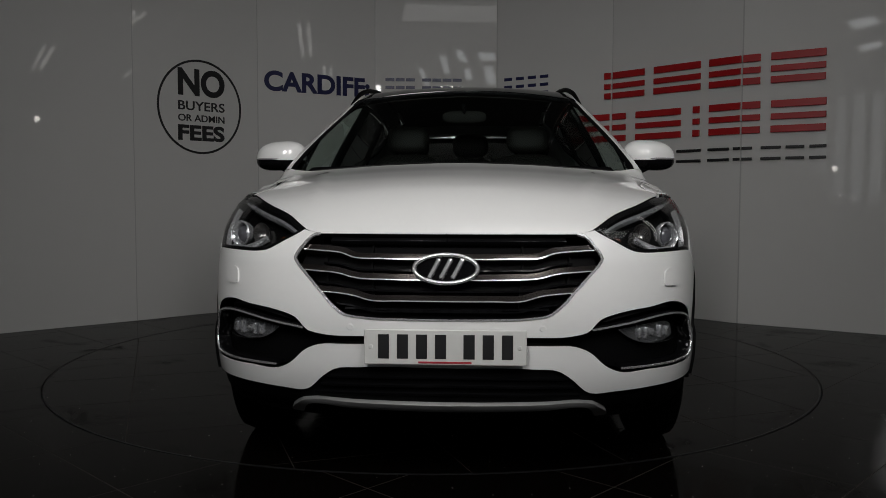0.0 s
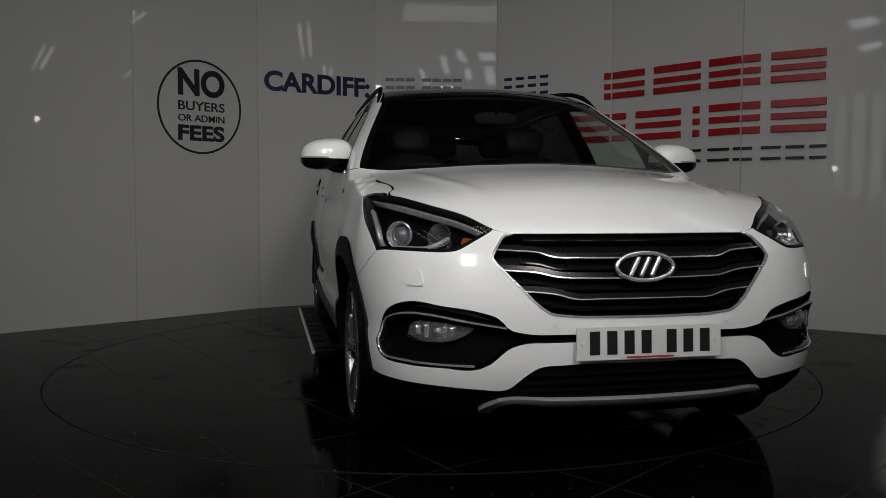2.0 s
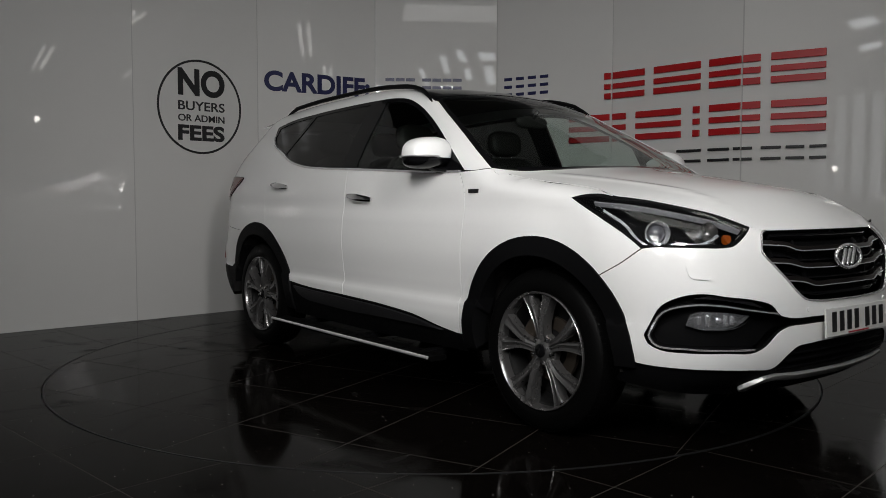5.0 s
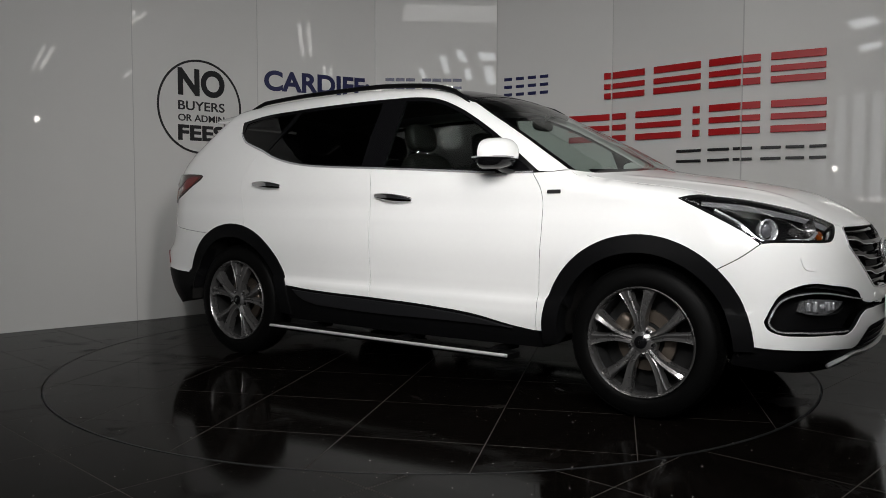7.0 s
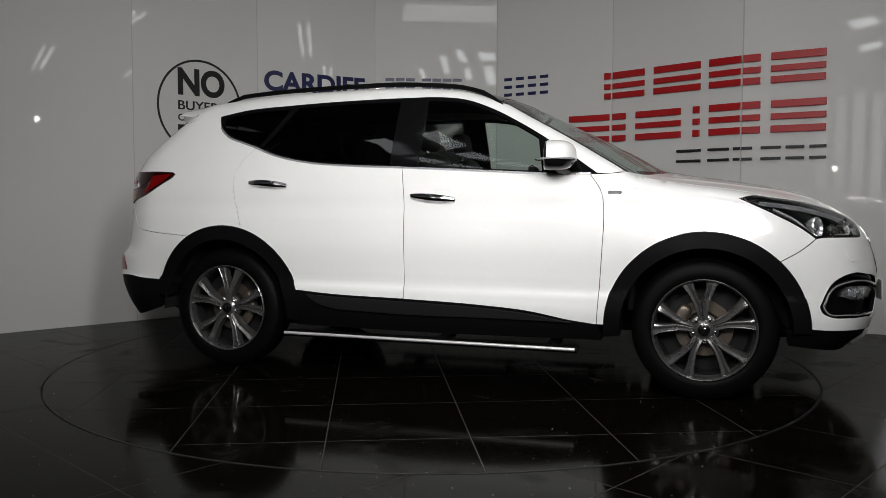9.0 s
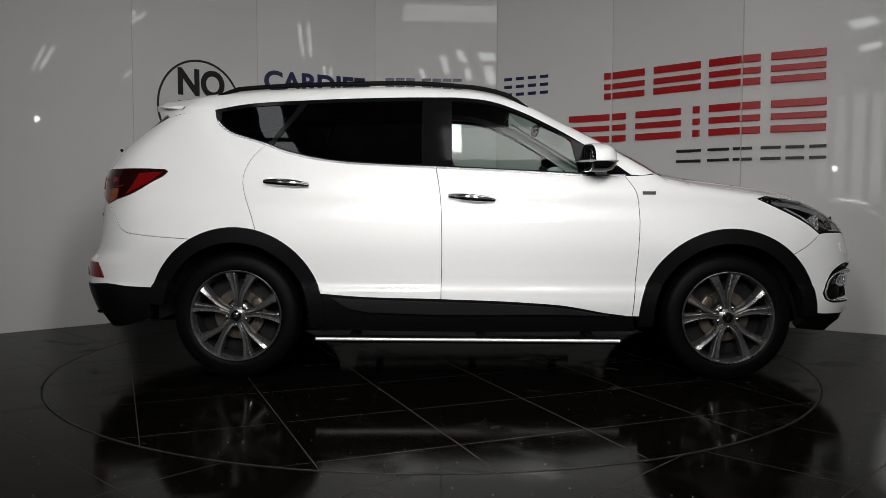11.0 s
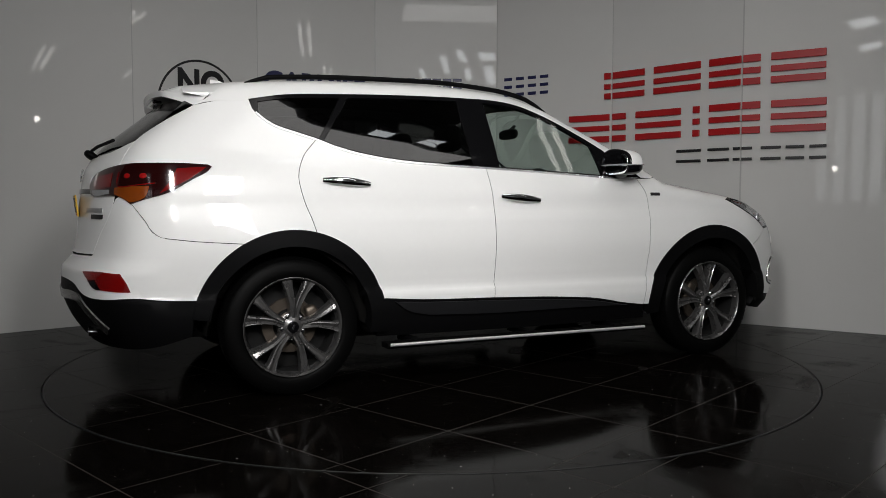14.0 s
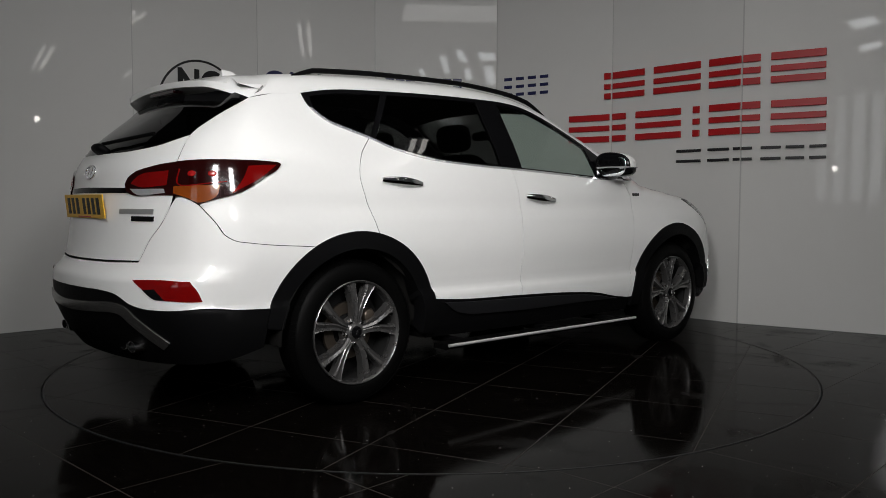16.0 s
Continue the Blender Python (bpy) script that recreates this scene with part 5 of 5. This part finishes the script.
# ---- the place: curved panel wall, tiled floor with turntable, hall round it ----
WALL_LINE = [(-5.2, -1.05), (-3.35, .775), (-2.439, 1.556), (-1.601, 2.348), (-.577, 2.93), (.619, 2.98), (1.613, 2.30), (2.462, 1.408), (3.6, .66), (5.2, -.4)]
WALL_HIGH = 3.4


def wall_pose(i, s, z, out=0.0):
    """Pose on wall panel i at s along it and z up: x along, y up, z out of the wall towards the turntable."""
    a, b = Vector(WALL_LINE[i]), Vector(WALL_LINE[i + 1])
    d = (b - a).normalized()
    p = a + d * s
    n = Vector((d.y, -d.x))
    m = Matrix(((d.x, 0, n.x, p.x + n.x * out), (d.y, 0, n.y, p.y + n.y * out), (0, 1, 0, z), (0, 0, 0, 1)))
    return m


def build_wall():
    wall = tagged(new("wall_north"), "curved wall of glossy pale grey panels", "wall", kind="structure")
    for i in range(len(WALL_LINE) - 1):
        w = (Vector(WALL_LINE[i + 1]) - Vector(WALL_LINE[i])).length
        p = part("wall_panel", block("wall_panel", (w - .005, WALL_HIGH, .03), (w / 2, WALL_HIGH / 2, -.015), WALL_PAINT, .003), wall, "pale grey glossy wall panel")
        p.matrix_basis = wall_pose(i, 0, 0)
        j = part("joint_strip", block("joint_strip", (.018, WALL_HIGH, .02), (0, WALL_HIGH / 2, -.012), SEAM, .002), wall)
        j.matrix_basis = wall_pose(i, 0, 0, .001)


def letters(name, words, high, wide, m, material, label):
    """Words as thin raised letters, fitted to a height and a width."""
    cu = bpy.data.curves.new(name, "FONT")
    cu.body, cu.extrude, cu.offset = words, .002, .034 if ":" in words else .014 if len(words) > 4 else .037
    ob = new(name, cu)
    me = bpy.data.meshes.new_from_object(ob.evaluated_get(bpy.context.evaluated_depsgraph_get()))
    bpy.data.objects.remove(ob)
    co = np.empty(len(me.vertices) * 3)
    me.vertices.foreach_get("co", co)
    co = co.reshape(-1, 3)
    lo, hi = co.min(0), co.max(0)
    co = (co - np.array([lo[0], lo[1], 0])) * np.array([wide / (hi[0] - lo[0]), high / (hi[1] - lo[1]), 1])
    me.vertices.foreach_set("co", co.ravel())
    me.materials.clear()
    me.materials.append(material)
    ob = new(name, me)
    ob.matrix_basis = m
    return ob


def build_signs():
    sign = new("wall_sign")
    tagged(sign, "round black lettered notice on the grey wall", "sign")
    c = wall_pose(2, .588, 1.790, .003)
    ring = part("sign_ring", lathe("sign_ring", [(.372, 0), (.372, .003), (.390, .003), (.390, 0)], SIGN_BLACK, Matrix(), 96, True), sign, "thin black ring")
    ring.matrix_basis = c @ Matrix.Diagonal((1, 1.03, 1, 1))
    for words, s0, s1, z0, z1 in (("NO", .385, .818, 1.878, 2.112), ("BUYERS", .384, .815, 1.757, 1.836), ("OR ADMIN", .382, .813, 1.663, 1.722), ("FEES", .380, .811, 1.499, 1.634)):
        letters("sign_word", words, z1 - z0, s1 - s0, wall_pose(2, s0, z0, .004), SIGN_BLACK, "").parent = sign
    town = letters("town_sign", "CARDIFF:", .187, 1.055, wall_pose(3, .06, 1.992, .004), SIGN_BLUE, "")
    tagged(town, "dark blue wall lettering of the town name", "sign")
    # numbers beside it: plain bars, one a character
    row = tagged(new("number_row"), "row of plain dark blue bars on the wall", "sign")
    for i, spots in ((4, (.10, .20, .30, .46, .56, .66, .76)), (5, (.085, .215, .345, .475))):
        for s in spots:
            for h in (0, .075, .150):
                b = part("bar", block("bar", (.088, .030, .004), (.044, .015 + h, .002), SIGN_BLUE, .001), row)
                b.matrix_basis = wall_pose(i, s, 2.010, .002)
    # trade name: raised red bars, two to a letter, and a row of small black bars
    trade = tagged(new("raised_wall_sign"), "raised red and black bars on the grey wall panels", "sign")

    def bars(i, s0, s1, rows, material, out=.02, name="red_bar"):
        for z0, z1 in rows:
            b = part(name, block(name, (s1 - s0, z1 - z0, .014), ((s1 - s0) / 2, (z1 - z0) / 2, .0), material, .003), trade)
            b.matrix_basis = wall_pose(i, s0, z0, out)
    upper, lower = ((2.090, 2.148), (2.0, 2.048), (1.912, 1.965)), ((1.722, 1.778), (1.628, 1.676), (1.528, 1.582))
    for i, s0, s1 in ((5, 1.135, 1.20), (6, .02, .345), (6, .437, .876), (6, .952, 1.225), (7, .004, .137), (7, .214, .608)):
        bars(i, s0, s1, upper, SIGN_RED)
    for i, s0, s1 in ((5, .79, 1.19), (6, .02, .16), (6, .262, .703), (6, .812, .874), (6, .957, 1.225), (7, .004, .142), (7, .221, .618)):
        bars(i, s0, s1, lower, SIGN_RED)
    small = ((1.402, 1.424), (1.316, 1.338))
    for i, s0, s1 in ((6, .665, .888), (6, .95, 1.135), (6, 1.17, 1.225), (7, .004, .085), (7, .15, .30), (7, .335, .47), (7, .505, .625)):
        bars(i, s0, s1, small, SIGN_BLACK, .016, "black_bar")


def clip_poly(poly, c, n):
    """Keep the part of a convex polygon on the side n of the point c."""
    out = []
    for p, q in zip(poly, poly[1:] + poly[:1]):
        a, b = (p[0] - c[0]) * n[0] + (p[1] - c[1]) * n[1], (q[0] - c[0]) * n[0] + (q[1] - c[1]) * n[1]
        if a >= 0:
            out.append(p)
        if a * b < 0:
            t = a / (a - b)
            out.append((p[0] + (q[0] - p[0]) * t, p[1] + (q[1] - p[1]) * t))
    return out


def slab(name, polys, z, material, deep=.012, edge=.0003):
    """Flat pieces with slightly dropped edges."""
    verts, faces = [], []
    for poly in polys:
        k, n = len(verts), len(poly)
        cx, cy = sum(p[0] for p in poly) / n, sum(p[1] for p in poly) / n
        small = [(p[0] + (cx - p[0]) * .006, p[1] + (cy - p[1]) * .006) for p in poly]
        verts += [(*p, z) for p in small] + [(*p, z - edge) for p in poly] + [(*p, z - deep) for p in poly]
        faces.append(tuple(range(k, k + n)))
        for j in range(n):
            i = (j + 1) % n
            faces += [(k + i, k + j, k + n + j, k + n + i), (k + n + i, k + n + j, k + 2 * n + j, k + 2 * n + i)]
    return mesh_of(name, verts, faces, material, False)


TABLE_R, TILE_W, JOINT = 2.234, .60, .0042


def grid_tile(i, j, turn, o):
    c, s = math.cos(radians(turn)), math.sin(radians(turn))
    x0, y0 = o[0] + i * TILE_W + JOINT / 2, o[1] + j * TILE_W + JOINT / 2
    x1, y1 = x0 + TILE_W - JOINT, y0 + TILE_W - JOINT
    return [(c * x - s * y, s * x + c * y) for x, y in ((x0, y0), (x1, y0), (x1, y1), (x0, y1))]


def build_table():
    table = tagged(new("turntable"), "round turntable flush in the floor with black polished tiles", "turntable")
    part("table_bed", lathe("table_bed", [(0, -.0005), (TABLE_R - .013, -.0005), (TABLE_R - .013, -.0055), (TABLE_R - .004, -.0055), (TABLE_R - .004, -.05), (0, -.05)], GROUT, Matrix(), 128), table)
    part("table_rim", lathe("table_rim", [(TABLE_R - .012, -.006), (TABLE_R - .012, .0008), (TABLE_R - .004, .0008), (TABLE_R - .004, -.04)], SIGN_BLACK, Matrix(), 160), table, "thin dark metal edge ring")
    for i in range(-5, 5):
        for j in range(-5, 5):
            poly = grid_tile(i, j, 22.7, (.012, .02))
            for k in range(120):
                a = 2 * math.pi * k / 120
                n = (-math.cos(a), -math.sin(a))
                if len(poly) < 3:
                    break
                poly = clip_poly(poly, (-n[0] * (TABLE_R - .012), -n[1] * (TABLE_R - .012)), n)
            if len(poly) > 2 and abs(sum(p[0] * q[1] - q[0] * p[1] for p, q in zip(poly, poly[1:] + poly[:1]))) > .002:
                part("tile", slab("tile", [poly], 0, TILE), table)
    return table


def build_floor():
    hole = TABLE_R + .004
    floor = tagged(new("floor", lathe("floor", [(hole, -.03), (hole, -.0005), (22, -.0005)], GROUT, Matrix(), 128)), "dark floor of black polished tiles", "floor", kind="structure")
    rest = []
    for i in range(-24, 25):
        for j in range(-24, 25):
            poly = grid_tile(i, j, 45.5, (-.05, .30))
            cx, cy = sum(p[0] for p in poly) / 4, sum(p[1] for p in poly) / 4
            if abs(cx) > 9 or cy > 5 or cy < -10.5 or min(math.hypot(*p) for p in poly) < .2:
                continue
            if max(math.hypot(*p) for p in poly) < hole:
                continue
            near = min(math.hypot(*p) for p in poly) < hole + .02 or math.hypot(cx, cy) < hole + .35
            if near:
                dense = []
                for p, q in zip(poly, poly[1:] + poly[:1]):
                    dense += [(p[0] + (q[0] - p[0]) * t / 12, p[1] + (q[1] - p[1]) * t / 12) for t in range(12)]
                pts = [Vector(p) for p in dense]
                n = len(pts)
                edges = [(k, (k + 1) % n) for k in range(n)]
                ring = [Vector((hole * math.cos(2 * math.pi * k / 160), hole * math.sin(2 * math.pi * k / 160))) for k in range(160)]
                edges += [(n + k, n + (k + 1) % 160) for k in range(160)]
                v, _, f, *_ = delaunay(pts + ring, edges, [], 0, 1e-6)
                arr, tri = np.array([tuple(p) for p in v]), np.array([t for t in f if len(t) == 3])
                c = arr[tri].mean(1)
                ok = inside(np.array(dense), c) & (np.hypot(c[:, 0], c[:, 1]) > hole * .9998)
                if ok.any():
                    used = sorted({int(k) for t in tri[ok] for k in t})
                    at = {k: n2 for n2, k in enumerate(used)}
                    part("tile", mesh_of("tile", [(*arr[k], 0) for k in used], [tuple(at[int(k)] for k in t) for t in tri[ok]], TILE, False), floor)
            elif math.hypot(cx, cy + 1) < 4.6 and cy < 2.6:
                part("tile", slab("tile", [poly], 0, TILE), floor)
            else:
                rest.append(poly)
    tagged(part("far_tiles", slab("far_tiles", rest, 0, TILE), floor), kind="stuff")


# stand-ins for far skylights: x, z, width, height and lean of each pane
HIGH_PANES = [(0.88, 4.31, 0.11, 0.42, -0.19), (1.45, 4.64, 0.17, 0.45, -0.14), (1.89, 4.89, 0.19, 0.32, -0.13), (2.08, 4.4, 0.17, 0.28, -0.08), (2.59, 4.88, 0.41, 0.2, -0.03), (2.67, 4.37, 0.24, 0.47, -0.09), (3.12, 4.90, 0.42, 0.15, 0.0), (3.10, 4.35, 0.36, 0.5, -0.03), (-6.38, 5.26, 0.72, 0.22, -0.2), (-6.16, 4.67, 0.57, 0.14, -0.04)]


def build_hall():
    """The rest of the showroom, behind and above the camera."""
    for nm, size, place in (("wall_south", (18.4, .2, 5.8), (0, -11, 2.9)), ("wall_west", (.2, 17, 5.8), (-9.1, -2.6, 2.9)), ("wall_east", (.2, 17, 5.8), (9.1, -2.6, 2.9)), ("wall_back", (18.4, .2, 5.8), (0, 5.4, 2.9))):
        tagged(new(nm, block(nm, size, place, HALL, .01)), "plain dark grey hall wall", "wall", kind="structure")
    tagged(new("ceiling", block("ceiling", (18.4, 17, .2), (0, -2.6, 5.85), HALL_CEILING, .01)), "dark grey hall ceiling", "ceiling", kind="structure")
    for k, bay in enumerate((-6.4, -3.2, 0, 3.2, 6.4)):
        w = tagged(new("window_%d" % (k + 1)), "tall bright shopfront window in dark frame", "window", kind="structure")
        part("pane", block("pane", (2.6, .01, 2.6), (bay, -10.88, 2.3), SKYGLASS if k == 0 else DULLGLASS, 0), w)
        for dx in (-1.3, -.78, -.26, .26, .78, 1.3):
            part("mullion", block("mullion", (.16, .08, 2.7), (bay + dx, -10.84, 2.3), STEEL, .006), w)
        for dz in (-1.3, .5, 1.3):
            part("transom", block("transom", (2.66, .08, .07), (bay, -10.83, 2.3 + dz), STEEL, .006), w)
    for k, x in enumerate((-2.6, 2.6)):
        r = tagged(new("roof_light_%d" % (k + 1)), "bright roof light with steel bars", "roof light", kind="structure")
        for dx in (-.42, .42):
            for dy in (-1.1, 0, 1.1):
                part("pane", block("pane", (.30, .85, .01), (x + dx, -3.4 + dy, 5.74), HIGHGLASS if x > 0 else SKYGLASS, 0), r)
        for dy in (-1.65, -.55, .55, 1.65):
            part("bar", block("bar", (1.36, .06, .06), (x, -3.4 + dy, 5.70), STEEL, .005), r)
    panel = tagged(new("light_panel"), "large pale light panel hung over the stand", "ceiling lamp")
    part("diffuser", block("diffuser", (2.6, 1.1, .012), (1.25, -2.2, 4.0), PANEL, .003), panel, "glowing white diffuser")
    part("panel_tray", block("panel_tray", (2.7, 1.2, .05), (1.25, -2.2, 4.04), STEEL, .01), panel)
    for px in (.1, 2.4):
        for py in (-2.65, -1.75):
            part("hanger", sweep("hanger", [(px, py, 4.06), (px, py, 5.76)], circle(.006, 6), STEEL, up=(1, 0, 0)), panel)
    # slanted sky panes high in the gable behind the stand, standing in for ceiling skylights farther back
    gable = tagged(new("window_6"), "slanted bright panes standing in for skylights farther back", "window", kind="structure")
    for x, z, wide, high, lean in HIGH_PANES:
        bm = bmesh.new()
        bmesh.ops.create_cube(bm, size=1)
        for v in bm.verts:
            v.co = Vector((x + v.co.x * wide + v.co.z * lean, -10.88 + v.co.y * .02, z + v.co.z * high))
        part("pane", from_bm("pane", bm, HIGHGLASS), gable)
    # assumed housings for the two added lamps
    for lx, ly, lz, power in LAMPS:
        lamp = tagged(new("display_lamp"), "added strip lamp hung over the stand, out of view", "ceiling lamp", group="display lamps")
        at = look((lx, ly, lz), (lx * .3, -.3, .95))
        part("lamp_body", block("lamp_body", (.50, 1.4, .06), (0, 0, .05), STEEL, .01), lamp).matrix_basis = at
        for d in (-.45, .45):
            p = at @ Vector((0, d, .07))
            part("hanger", sweep("hanger", [p, (p.x, p.y, 5.76)], circle(.008, 8), STEEL, up=(1, 0, 0)), lamp)
    for lx, ly, lz in ((4.3, -3.95, 2.40), (-3.44, -6.6, 1.62), (.4, -6.6, 2.62)):
        spot = tagged(new("pendant_lamp"), "small round pendant lamp with bright bulb", "ceiling lamp", group="pendant lamps")
        part("bulb", ball("bulb", (.05, .05, .06), (lx, ly, lz), BULB), spot, "glowing bulb")
        part("lamp_cap", lathe("lamp_cap", [(.02, .16), (.05, .12), (.065, .04), (.06, .04), (.045, .11), (0, .14)], STEEL, pose(lx, ly, lz), 24), spot)
        part("cord", sweep("cord", [(lx, ly, lz + .14), (lx, ly, 5.76)], circle(.005, 6), STEEL, up=(1, 0, 0)), spot)
    fixture = None
    for x, y in ((5.25, -4.45), (6.55, -3.26), (3.35, -1.2)):
        if fixture is None:
            fixture = tagged(new("tube_lamp"), "twin fluorescent tube lamp hung from the ceiling", "ceiling lamp", group="hall tube lamps")
            part("lamp_body", block("lamp_body", (2.7, .2, .05), (0, 0, .05), STEEL, .008), fixture)
            for d in (-.07, .07):
                part("tube", sweep("tube", [(-1.3, d, 0), (1.3, d, 0)], circle(.028, 10), TUBE), fixture, "glowing lamp tube")
            for d in (-1.1, 1.1):
                part("hanger", sweep("hanger", [(d, 0, .07), (d, 0, 2.16)], circle(.006, 6), STEEL, up=(1, 0, 0)), fixture)
            fixture.matrix_basis = pose(x, y, 3.6, 0, 0, -38.6)
        else:
            copy_thing(fixture, pose(x, y, 3.6, 0, 0, -38.6))


build_wall()
build_signs()
build_hall()
TABLE = build_table()
build_floor()


# ---- what moves: the turntable turns and carries the car ----
TURNING = [(0, -93.93), (0.5, -90.7), (1, -86.99), (1.5, -82.68), (2, -78.24), (2.5, -73.81), (3, -69.45), (3.5, -65.1), (4, -60.81), (5.25, -50.16), (6.5, -39.51), (7, -35.35), (7.5, -31.04), (8, -26.65), (8.5, -22.35), (9, -18.11), (10.25, -7.47), (11.5, 3.17), (12, 7.6), (12.5, 11.89), (13, 16.12), (13.5, 20.37), (14, 24.59), (14.5, 28.72), (15, 32.83), (15.5, 37.06), (16, 41.39)]


def motions():
    walk(TABLE, [(t, pose(0, 0, 0, 0, 0, a)) for t, a in TURNING])
    walk(CAR, [(t, pose(0, 0, 0, 0, 0, a) @ pose(.2717, .2092, 0)) for t, a in TURNING])


motions()
